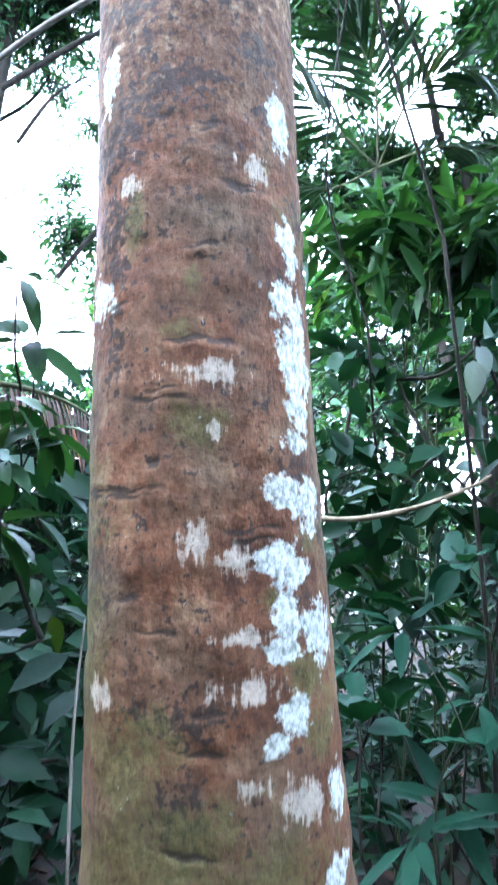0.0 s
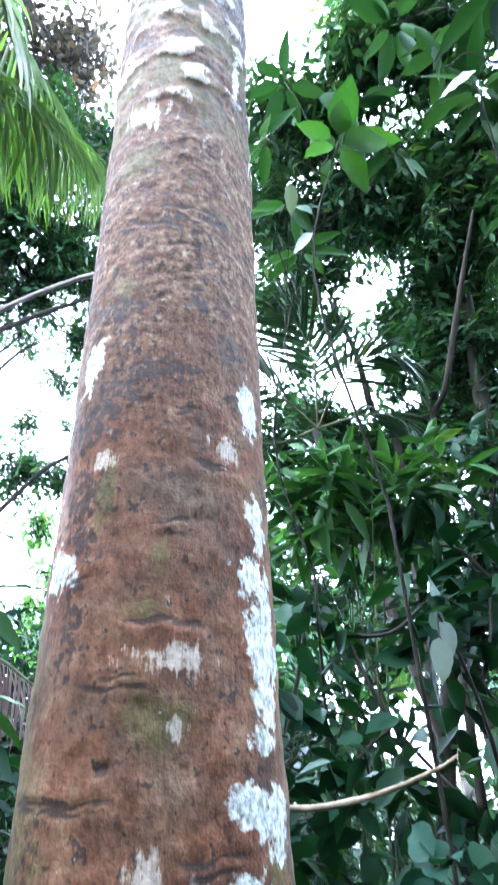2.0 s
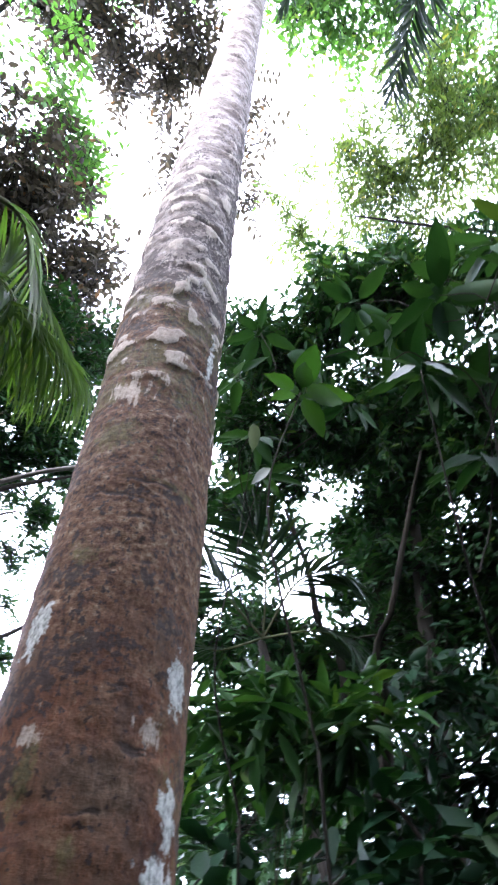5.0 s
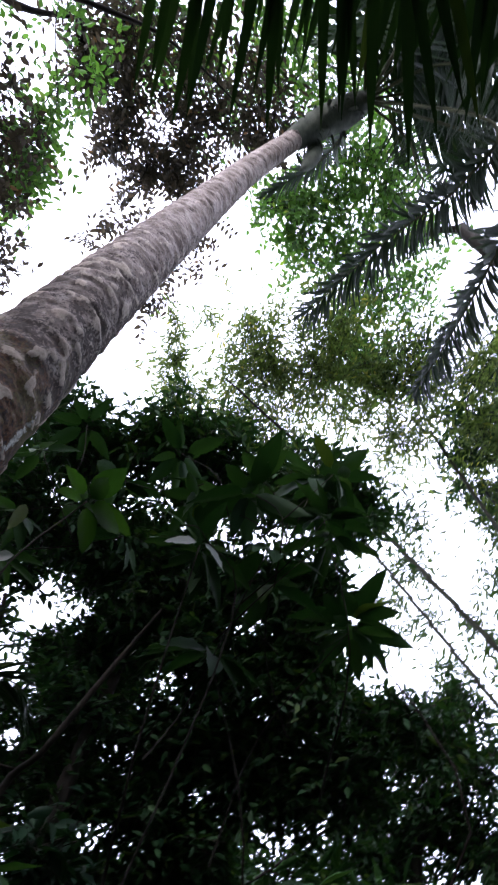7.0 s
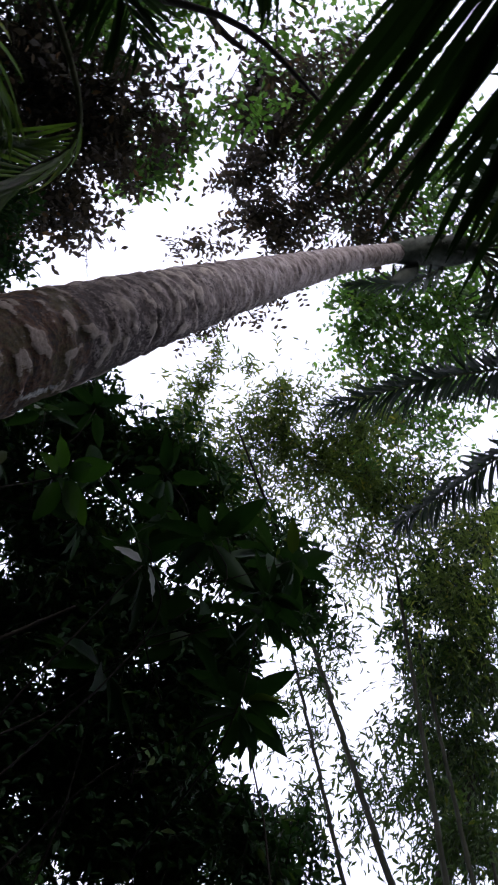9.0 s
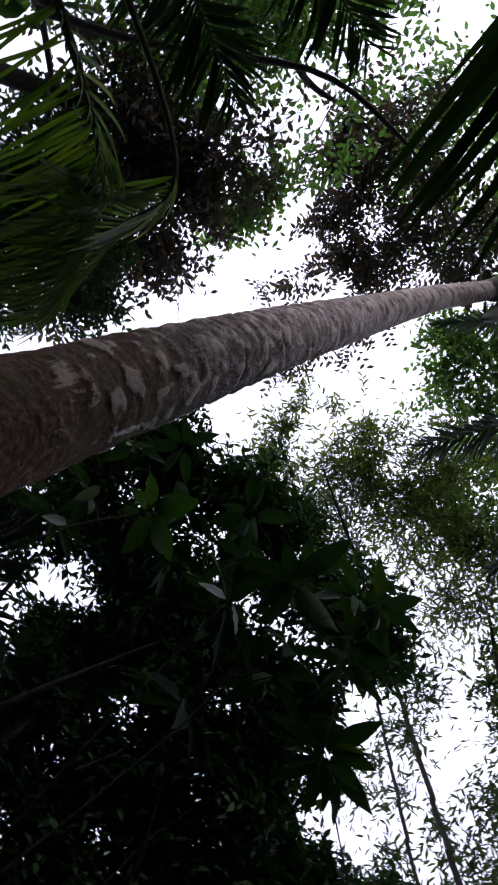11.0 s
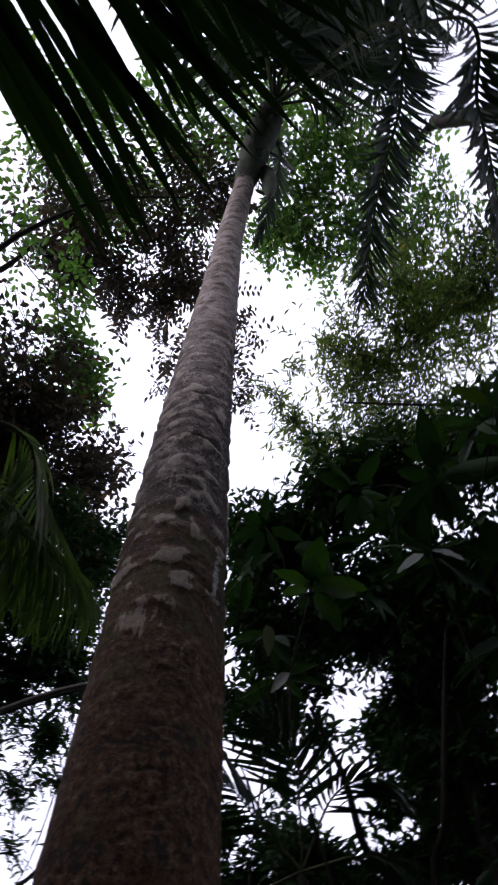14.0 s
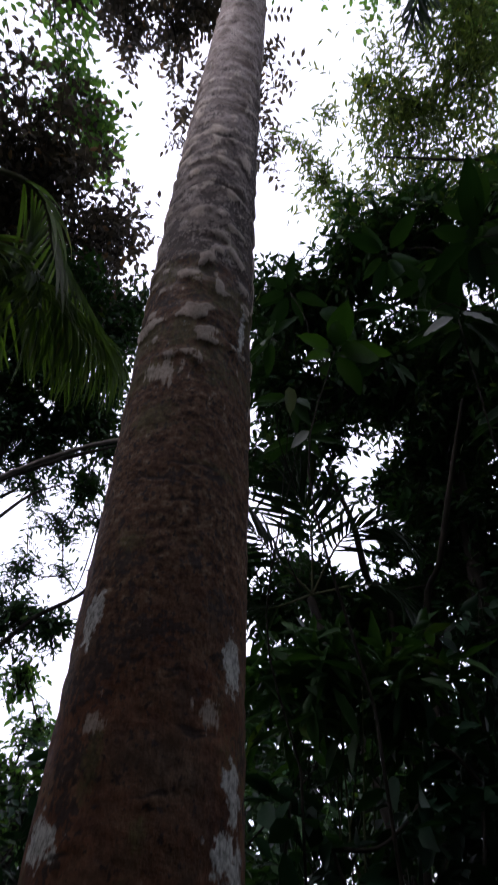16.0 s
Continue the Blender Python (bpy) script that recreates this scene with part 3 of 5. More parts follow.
def frond(parent, line, leaflet, pairs, seed, start=0.2, spread=62, hang=0.35, r0=0.022, taper=0.35, jitter=0.12, roll=0.0, fan=(12, -28)):
    """A feather frond: an arching rachis with leaflets in two rows, each leaflet a piece of its own."""
    rng = np.random.default_rng(seed)
    o = np.array(parent.location)
    p = curve_points(line, 60)
    fr = limb("frond", p, [r0, r0 * 0.6, r0 * 0.15], RACHIS, parent, 6, origin=o, seed=seed)
    d = unit(np.gradient(p, axis=0))
    for k in range(pairs):
        s = start + (1 - start) * (k + 0.5) / pairs
        at, dr = p[int(s * 59)], d[int(s * 59)]
        side = unit(np.cross(dr, (0, 0, 1.0)))
        up = np.cross(side, dr)
        side, up = side * math.cos(roll) + up * math.sin(roll), up * math.cos(roll) - side * math.sin(roll)
        size = np.interp(s, [start, 0.45, 0.8, 1], [0.75, 1, 0.8, taper])
        for sg in (-1, 1):
            an = radians(spread + np.interp(s, np.linspace(0, 1, len(fan)), fan) + 5 * rng.standard_normal())
            y = unit(dr * math.cos(an) + sg * side * math.sin(an) + np.array([0, 0, -hang]) + jitter * 0.6 * rng.standard_normal(3))
            x = unit(np.cross(y, up + jitter * rng.standard_normal(3)))
            z = np.cross(x, y)
            m = Matrix([(*row, c) for row, c in zip(np.stack([x, y, z], 1) * size * (0.9 + 0.2 * rng.random()), at - o)]).to_4x4()
            m.translation = Vector((at - o).tolist())
            part("leaflet", leaflet, fr, "", m)
    return fr


palm = thing("palm_tree", (-0.03, 0.90, -0.05), "tall palm with red-brown lichen-patched trunk and dark fronds", "palm tree")
palm_trunk(palm)
LEAFLET_DARK = leaflet_mesh("leaflet", LEAF_PALM, 1.0, 0.075, 0.12)
LEAFLET_FINE = leaflet_mesh("leaflet", LEAF_PALM, 0.5, 0.032, 0.22)
LEAFLET_HANGING = leaflet_mesh("leaflet", LEAF_PALM, 0.4, 0.028, 0.3)
LEAFLET_YOUNG = leaflet_mesh("leaflet", LEAF_PALM_YOUNG, 0.6, 0.024, 0.2)


def crownshaft(parent):
    o = np.array(parent.location)
    p = curve_points([(-0.052, 0.48, 8.1), (-0.02, 0.38, 8.5), (0.04, 0.2, 9.0), (0.12, 0.0, 9.5), (0.2, -0.25, 10.0)], 30)
    limb("crownshaft", p, [0.097, 0.13, 0.16, 0.17, 0.1], SHEATH, parent, 22, "smooth grey-green leaf sheath", o, 0.03, 3)
    sheath = curve_points([(0.06, 0.40, 9.2), (0.16, 0.42, 8.6), (0.19, 0.46, 8.0), (0.17, 0.5, 7.5)], 16)
    fringe = leaflet_mesh("fibre", SHEATH, 0.3, 0.03, 0.3)
    rng = np.random.default_rng(8)
    for k in range(46):
        an, at = rng.uniform(-2.6, 2.6), p[rng.integers(2, 26)]
        out = np.array([math.sin(an), -math.cos(an), 0])
        y = unit(out * 0.45 + np.array([-0.05, 0.1, -1.0]) + 0.2 * rng.standard_normal(3))
        x = unit(np.cross(y, out))
        m = Matrix(np.stack([x, y, np.cross(x, y)], 1).tolist()).to_4x4()
        part("fibre", fringe, parent, "", Matrix.Translation(Vector((at - o + out * 0.13).tolist())) @ m @ Matrix.Scale(0.7 + 0.8 * rng.random(), 4))
    limb("hanging_sheath", sheath, [0.05, 0.085, 0.07, 0.015], SHEATH, parent, 10, "dead papery sheath hanging down", o, 0.05, 6)


crownshaft(palm)
TOP = (0.18, -0.2, 9.9)
frond(palm, [TOP, (0.80, -0.81, 7.12), (0.93, -0.42, 6.52), (0.83, 0.17, 6.11), (0.79, 0.83, 5.69)], LEAFLET_HANGING, 150, 12, 0.2, 56, 0.42, 0.02, 0.5, 0.22)
frond(palm, [TOP, (1.23, -0.89, 7.03), (1.46, -0.36, 6.49), (1.59, 0.16, 6.00), (1.62, 0.56, 5.51)], LEAFLET_HANGING, 150, 13, 0.2, 56, 0.42, 0.02, 0.5, 0.22)
frond(palm, [TOP, (0.74, -0.32, 9.17), (1.04, -0.23, 8.23), (1.30, -0.63, 7.14)], LEAFLET_FINE, 60, 15, 0.2, 58, 0.3)
frond(palm, [TOP, (-0.04, -0.70, 8.19), (-0.36, -0.78, 6.87), (-0.79, -0.76, 5.81)], LEAFLET_DARK, 30, 16, 0.25, 62, 0.15)
frond(palm, [TOP, (0.6, -0.9, 9.6), (1.1, -2.0, 8.8), (1.4, -2.8, 7.4)], LEAFLET_DARK, 32, 17, 0.2, 62, 0.2)
frond(palm, [TOP, (-0.5, -0.8, 9.8), (-1.2, -1.9, 9.2), (-1.7, -2.8, 7.8)], LEAFLET_DARK, 32, 18, 0.2, 62, 0.2)
frond(palm, [TOP, (0.29, 0.12, 10.50), (0.36, 0.58, 10.26), (0.25, 1.05, 10.01), (0.15, 1.38, 9.74)], LEAFLET_FINE, 40, 19, 0.3, 40, 0.9)
frond(palm, [TOP, (0.26, -0.68, 10.09), (0.54, -1.00, 8.65), (0.63, -1.21, 7.19)], LEAFLET_DARK, 34, 29, 0.15, 62, 0.25)
frond(palm, [TOP, (-0.18, -0.55, 10.50), (-0.37, -0.77, 9.28), (-0.37, -1.14, 7.84)], LEAFLET_DARK, 34, 30, 0.15, 62, 0.25)
frond(palm, [TOP, (0.39, -0.93, 9.05), (0.84, -1.17, 7.76), (1.18, -1.19, 6.66)], LEAFLET_DARK, 46, 32, 0.15, 60, 0.3)
frond(palm, [TOP, (0.10, -1.11, 9.25), (0.35, -1.41, 7.78), (0.48, -1.61, 6.69)], LEAFLET_DARK, 46, 33, 0.15, 60, 0.3)

for seed, line in enumerate((((0.7, -0.7, 10.2), (1.3, -1.1, 9.6), (1.7, -1.4, 8.5)), ((0.0, -0.9, 10.2), (-0.2, -1.5, 9.6), (-0.3, -1.9, 8.6)))):
    frond(palm, [TOP, *line], LEAFLET_DARK, 40, 130 + seed, 0.12, 60, 0.35, 0.022, 0.5, 0.15)

# ---- the young palm beside it ----
young_palm = thing("young_palm", (-3.4, 0.8, 0), "young palm with light yellow-green drooping fronds", "palm tree")
limb("stem", [(-3.4, 0.8, -0.1), (-3.42, 0.8, 1.5), (-3.4, 0.85, 3.3)], [0.06, 0.05, 0.045], STEM, young_palm, 10, origin=(-3.4, 0.8, 0))
YTOP = (-3.4, 0.85, 3.2)
frond(young_palm, [YTOP, (-1.22, 1.18, 4.31), (-0.83, 1.54, 4.15), (-0.49, 1.90, 3.85)], LEAFLET_YOUNG, 44, 21, 0.4, 58, 1.1)
frond(young_palm, [YTOP, (-1.34, 1.49, 4.18), (-0.86, 1.59, 4.05), (-0.51, 1.80, 3.85)], LEAFLET_YOUNG, 54, 22, 0.2, 55, 0.9)
frond(young_palm, [YTOP, (-1.46, 1.43, 4.12), (-1.04, 1.58, 4.09), (-0.63, 1.82, 4.02)], LEAFLET_YOUNG, 50, 23, 0.2, 55, 0.6)
frond(young_palm, [YTOP, (-2.28, 1.13, 4.68), (-1.82, 1.07, 4.75), (-1.35, 1.06, 4.86)], LEAFLET_FINE, 54, 24, 0.2, 60, 0.3)
frond(young_palm, [YTOP, (-2.49, 0.76, 4.93), (-1.91, 0.53, 5.00), (-1.40, 0.40, 5.15)], LEAFLET_FINE, 54, 25, 0.2, 60, 0.3)

# ---- the palm behind the viewer whose frond hangs overhead ----
near_palm = thing("palm_tree", (-2.95, -0.3, 0), "palm with broad dark fronds reaching overhead", "palm tree")
limb("trunk", curve_points([(-2.95, -0.3, -0.1), (-2.97, -0.28, 2.0), (-2.9, -0.25, 3.95)], 20), [0.11, 0.09, 0.08], BARK_GREY, near_palm, 12, origin=(-2.95, -0.3, 0))
NTOP = (-2.9, -0.25, 3.9)
LEAFLET_BROAD = leaflet_mesh("leaflet", LEAF_PALM, 1.2, 0.056, 0.05)
frond(near_palm, [NTOP, (-2.1, -0.2, 4.3), (-1.3, -0.48, 4.42), (-0.85, -0.68, 4.4), (-0.42, -0.9, 4.3)], LEAFLET_BROAD, 22, 101, 0.55, 80, 0.08, 0.025, 0.9, 0.03, fan=(8, 8, 5, -8, -36))
frond(near_palm, [NTOP, (-1.9, -0.5, 4.7), (-1.0, -0.95, 4.85), (-0.55, -1.12, 4.8), (-0.1, -1.25, 4.65)], LEAFLET_BROAD, 30, 102, 0.37, 80, 0.08, 0.022, 0.9, 0.03, fan=(8, 8, 5, -12, -46))
frond(near_palm, [NTOP, (-1.8, -0.9, 4.9), (-0.8, -1.3, 5.1), (-0.2, -1.45, 5.1), (0.5, -1.5, 4.9)], LEAFLET_BROAD, 26, 105, 0.62, 80, 0.1, 0.022, 0.9, 0.08, fan=(8, 8, 5, -6, -30))
frond(near_palm, [NTOP, (-1.7, -1.2, 4.6), (-0.6, -1.7, 4.7), (0.2, -1.8, 4.6), (1.0, -1.75, 4.3)], LEAFLET_BROAD, 40, 106, 0.5, 80, 0.1, 0.022, 0.9, 0.1, fan=(8, 8, 5, 0, -20))
frond(near_palm, [NTOP, (-3.5, -1.0, 4.4), (-4.0, -1.6, 4.2), (-4.3, -2.1, 3.6)], LEAFLET_BROAD, 26, 103, 0.2, 70, 0.2)
frond(near_palm, [NTOP, (-2.6, -1.3, 4.5), (-2.4, -2.3, 4.0)], LEAFLET_BROAD, 20, 104, 0.2, 70, 0.2)

# ---- trees ----
tree("broadleaf_tree", "dense dark green broadleaf tree beside the palm", (2.2, 4.2, 0), (1.76, 3.29, 4.72), [
    ((0.46, 2.66, 5.70), .5), ((0.93, 2.40, 5.80), .5), ((1.42, 2.21, 5.77), .5), ((1.82, 1.87, 5.80), .5), ((2.13, 1.53, 5.81), .45), ((0.38, 3.21, 5.27), .4),
    ((0.88, 3.03, 5.34), .5), ((1.46, 2.88, 5.27), .45), ((1.91, 2.61, 5.29), .55), ((2.30, 2.21, 5.34), .5), ((0.47, 3.65, 4.76), .3), ((1.75, 3.25, 4.85), .35),
    ((2.00, 3.00, 4.88), .5), ((2.40, 2.69, 4.91), .5), ((2.65, 2.40, 4.95), .5), ((1.85, 3.49, 4.41), .45), ((2.28, 3.22, 4.44), .5), ((0.84, 3.44, 4.93), .18), ((1.5, 3.32, 4.78), .25)], LEAF_MID, BARK_DARK, 31, 0.07, per_area=7000)
tree("broadleaf_tree", "dense dark green broadleaf tree in deep shade", (2.9, 3.6, 0), (2.49, 3.33, 4.09), [
    ((2.70, 2.92, 4.40), .55), ((0.76, 4.12, 3.98), .3), ((2.04, 3.69, 3.96), .45), ((2.45, 3.44, 3.96), .5), ((2.83, 3.19, 3.91), .55), ((1.19, 4.12, 3.79), .28),
    ((2.18, 3.81, 3.59), .4), ((2.46, 2.08, 5.25), .35), ((2.72, 2.36, 4.84), .55), ((3.21, 1.92, 4.71), .35), ((3.15, 2.38, 4.39), .55), ((2.70, 2.85, 4.39), .6), ((3.49, 1.70, 4.54), .3)],
    LEAF_MID, BARK_DARK, 32, 0.06, per_area=7500)
tree("bronze_tree", "tall tree with small bronze-brown leaves", (-4.6, 5.0, 0), (-3.00, 3.69, 8.00), [
    ((-2.33, 2.64, 8.23), .8), ((-2.01, 3.19, 8.07), .6), ((-2.42, 3.52, 7.73), .8), ((-1.65, 3.85, 7.77), .45), ((-2.47, 4.23, 7.20), .7), ((-1.82, 4.50, 7.22), .55),
    ((-1.36, 3.83, 7.86), .3), ((-3.05, 3.33, 7.53), .8), ((-2.32, 3.32, 7.85), .6), ((-1.56, 3.75, 7.81), .5), ((-1.56, 4.43, 7.31), .7), ((-2.50, 4.03, 7.30), .8)],
    LEAF_RED, BARK_DARK, 33, 0.12, fill=True, per_area=440, leaf=0.1, wide=0.054, clump=0.62, twig=0.6, swell=1.35)
tree("broadleaf_tree", "tall tree with leaves in a lit light green", (-5.4, 3.2, 0), (-3.98, 3.82, 8.00), [
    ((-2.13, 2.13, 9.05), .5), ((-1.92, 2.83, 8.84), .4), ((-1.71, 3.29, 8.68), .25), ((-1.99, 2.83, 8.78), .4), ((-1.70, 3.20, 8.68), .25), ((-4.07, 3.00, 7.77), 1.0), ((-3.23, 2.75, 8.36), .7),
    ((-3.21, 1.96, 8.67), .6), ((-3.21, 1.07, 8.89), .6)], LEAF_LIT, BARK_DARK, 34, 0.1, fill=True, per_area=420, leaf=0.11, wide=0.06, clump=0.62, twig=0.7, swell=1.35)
tree("feather_leaved_tree", "tall tree with dark feathery compound leaves", (-5.2, -1.0, 0), (-4.01, 2.29, 9.93), [
    ((-1.83, 2.26, 10.69), .6), ((-1.20, 2.36, 10.77), .6), ((-0.75, 2.08, 10.89), .6), ((-1.33, 1.70, 10.91), .7), ((-0.69, 1.36, 11.05), .6), ((-0.33, 0.94, 11.13), .5),
    ((-2.24, 1.74, 10.73), .5), ((-0.56, 2.45, 10.80), .4), ((-1.73, 0.99, 10.97), .6), ((-2.13, 1.99, 10.65), .5), ((-1.69, 2.44, 10.62), .5), ((-1.05, 2.67, 10.69), .3), ((-2.35, 2.23, 10.58), .35),
    ((-2.82, 1.84, 10.54), .5), ((-2.53, 1.17, 10.76), .6), ((-0.96, 0.67, 11.12), .6), ((-1.62, 2.72, 10.59), .25), ((0.10, 2.75, 10.9), .2), ((-0.86, 3.2, 10.7), .16), ((0.08, 3.15, 10.75), .18), ((0.10, 3.55, 10.62), .16), ((-0.98, 3.8, 10.5), .1), ((0.2, 3.9, 10.5), .1)], LEAF_RED, BARK_DARK, 35, 0.13, fill=True,
    per_area=290, leaf=0.11, wide=0.05, pinnate=True, angle=66, count=12, twig=0.6, clump=0.62, swell=1.3)
tree("broadleaf_tree", "tall tree with green leaves coloured as if sunlit", (6.5, -1.8, 0), (2.32, -0.23, 10.92), [
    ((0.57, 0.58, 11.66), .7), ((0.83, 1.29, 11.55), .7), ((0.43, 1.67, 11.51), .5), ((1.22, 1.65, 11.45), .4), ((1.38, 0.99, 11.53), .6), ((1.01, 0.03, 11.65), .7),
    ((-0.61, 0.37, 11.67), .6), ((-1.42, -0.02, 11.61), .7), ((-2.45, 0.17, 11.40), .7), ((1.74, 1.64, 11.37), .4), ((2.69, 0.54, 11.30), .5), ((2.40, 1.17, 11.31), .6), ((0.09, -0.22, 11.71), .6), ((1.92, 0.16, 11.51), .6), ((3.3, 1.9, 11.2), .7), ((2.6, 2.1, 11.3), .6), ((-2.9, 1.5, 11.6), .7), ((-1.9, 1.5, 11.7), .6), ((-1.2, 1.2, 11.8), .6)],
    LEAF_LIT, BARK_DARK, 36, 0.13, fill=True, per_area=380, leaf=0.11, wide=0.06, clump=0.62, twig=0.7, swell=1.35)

# Two trees added out of view, a leaf roof that darkens the lower trunk.
tree("broadleaf_tree", "unseen low spreading tree added to shade the clearing", (1.4, -3.6, 0), (1.2, -3.2, 2.6), [
    ((0.2, -2.0, 3.9), .75), ((1.3, -1.9, 3.8), .8), ((2.4, -1.7, 3.7), .8), ((3.3, -1.4, 3.6), .7), ((0.6, -3.0, 4.2), .9), ((1.8, -2.9, 4.1), .9), ((3.0, -2.6, 3.8), .9), ((1.2, -4.0, 4.0), .9), ((2.6, -3.8, 3.9), .9),
    ((0.8, -2.2, 4.9), .8), ((2.0, -2.0, 4.8), .8), ((1.9, -1.3, 4.6), .6), ((2.8, -1.1, 4.7), .7), ((3.8, -1.0, 4.9), .8), ((4.8, -0.8, 5.4), .9), ((1.0, -2.1, 5.8), .8), ((3.2, -1.4, 5.8), .8)], LEAF_MID, BARK_DARK, 56, 0.08, per_area=3300, leaf=0.16, wide=0.08, clump=0.3)
tree("broadleaf_tree", "unseen low spreading tree added as shade behind the overhead fronds", (-1.4, -3.6, 0), (-1.2, -3.2, 2.6), [
    ((-0.6, -2.1, 3.8), .8), ((-1.7, -2.0, 3.7), .8), ((-2.8, -1.8, 3.4), .8), ((-0.3, -3.1, 4.0), .9), ((-1.5, -3.1, 4.0), .9), ((-2.7, -2.9, 3.8), .9), ((-0.8, -4.1, 3.9), .9), ((-2.2, -4.0, 3.8), .9),
    ((-1.2, -2.2, 5.0), .8), ((-0.2, -2.4, 5.0), .8), ((-2.1, -1.5, 5.2), .7), ((-3.2, -1.3, 5.0), .8), ((-4.2, -1.0, 5.0), .9)], LEAF_MID, BARK_DARK, 57, 0.08, per_area=3300, leaf=0.16, wide=0.08, clump=0.3)
tree("broadleaf_tree", "dark forest tree with mid-sized leaves", (1.6, 5.4, 0), (1.66, 3.71, 5.40), [
    ((0.63, 3.83, 5.59), .35), ((0.43, 3.39, 5.99), .35), ((1.01, 3.64, 5.68), .4), ((1.55, 3.65, 5.50), .5), ((1.91, 3.37, 5.59), .5), ((2.09, 3.84, 5.04), .5), ((1.85, 4.15, 4.81), .35),
    ((0.76, 4.73, 4.43), .35), ((1.21, 4.75, 4.25), .4), ((1.75, 4.57, 4.24), .45), ((2.20, 4.31, 4.34), .5), ((0.73, 4.21, 5.17), .25)],
    LEAF_MID, BARK_DARK, 38, 0.06, per_area=5500)
tree("broadleaf_tree", "slim dark forest tree with mid-sized leaves", (2.4, 5.0, 0), (1.80, 4.40, 4.58), [
    ((1.99, 3.41, 5.44), .5), ((1.95, 4.00, 4.79), .5), ((1.85, 3.9, 5.05), .3), ((1.70, 4.51, 4.10), .5),
    ((0.34, 3.66, 5.71), .35), ((0.64, 3.27, 6.01), .4), ((0.7, 3.75, 5.65), .3), ((0.23, 4.13, 5.18), .25), ((0.55, 4.76, 4.15), .4), ((1.04, 4.76, 3.99), .4), ((1.59, 3.15, 5.86), .5), ((3.09, 3.86, 3.86), .5), ((2.68, 4.18, 3.79), .4), ((3.31, 3.86, 3.51), .5), ((0.30, 4.61, 4.47), .25), ((1.53, 4.33, 4.53), .2), ((0.98, 4.15, 5.02), .18), ((1.5, 4.0, 5.05), .28), ((0.72, 4.4, 4.75), .16)],
    LEAF_MID, BARK_DARK, 48, 0.05, per_area=5500)
tree("broadleaf_tree", "dark forest tree behind the young palm", (-3.4, 5.6, 0), (-1.90, 4.38, 5.86), [
    ((-2.01, 4.25, 5.95), .5), ((-1.54, 4.46, 5.92), .4), ((-1.19, 4.72, 5.73), .3), ((-2.16, 4.48, 5.61), .4), ((-1.13, 4.30, 6.21), .3), ((-1.04, 3.81, 6.68), .3), ((-1.67, 4.14, 6.21), .4), ((-2.13, 3.88, 6.26), .5), ((-1.73, 4.62, 5.65), .35), ((-1.29, 4.95, 5.39), .25), ((-1.84, 5.48, 4.17), .35), ((-1.43, 5.61, 4.14), .3), ((-1.13, 5.19, 5.08), .15), ((-2.1, 3.5, 6.6), .45), ((-1.6, 3.6, 6.7), .4), ((-2.0, 4.0, 6.2), .45), ((-1.5, 4.3, 6.0), .4), ((-1.15, 4.0, 6.45), .35), ((-1.25, 4.5, 5.9), .35), ((-2.4, 3.4, 6.3), .4)],
    LEAF_MID, BARK_DARK, 39, 0.06, per_area=4500)


def bamboo(label, culms, lobes, seed, per_area=2500, mat=LEAF_BAMBOO):
    """A clump of bamboo: jointed culms and feathery leaf sprays."""
    rng = np.random.default_rng(seed)
    foot = culms[0][0]
    root = thing("bamboo_clump", foot, label, "bamboo", "bamboo")
    o = np.array(foot)
    for a, b, r in culms:
        a, b = np.array(a), np.array(b)
        n = 26
        p = a + (b - a) * np.linspace(0, 1, n)[:, None] + np.array([0.1, 0.05, 0]) * (np.linspace(0, 1, n)[:, None] ** 2) * rng.standard_normal()
        p = np.repeat(p, 3, 0)
        ra = np.tile([r * 0.94, r * 1.2, r * 0.94], n) * np.linspace(1, 0.55, 3 * n)
        p[0::3, 2] -= 0.02
        p[2::3, 2] += 0.02
        limb("culm", p, ra, CULM, root, 8, origin=o, seed=seed)
    wood = []
    b, a, nr, ln, wd = sprays([(np.array(c) - o, r) for c, r in lobes], rng, per_area * 0.4, 0.12, 0.034, twig=0.6, count=8, droop=0.55, angle=38, clump=0.5, swell=1.12, twigs=wood)
    part("branchwork", twigs_mesh("branchwork", [w[:2] + (0.5 * w[2],) for w in wood[2::3] + wood[1::3]], CULM), root)
    part("leaves", leaves_mesh("leaves", b, a, nr, ln, wd, mat), root)


def on_ground(p, q):
    """Where the line from q through p meets the ground."""
    p, q = np.array(p), np.array(q)
    return tuple((p + (p - q) * (p[2] / (q[2] - p[2]))).tolist())


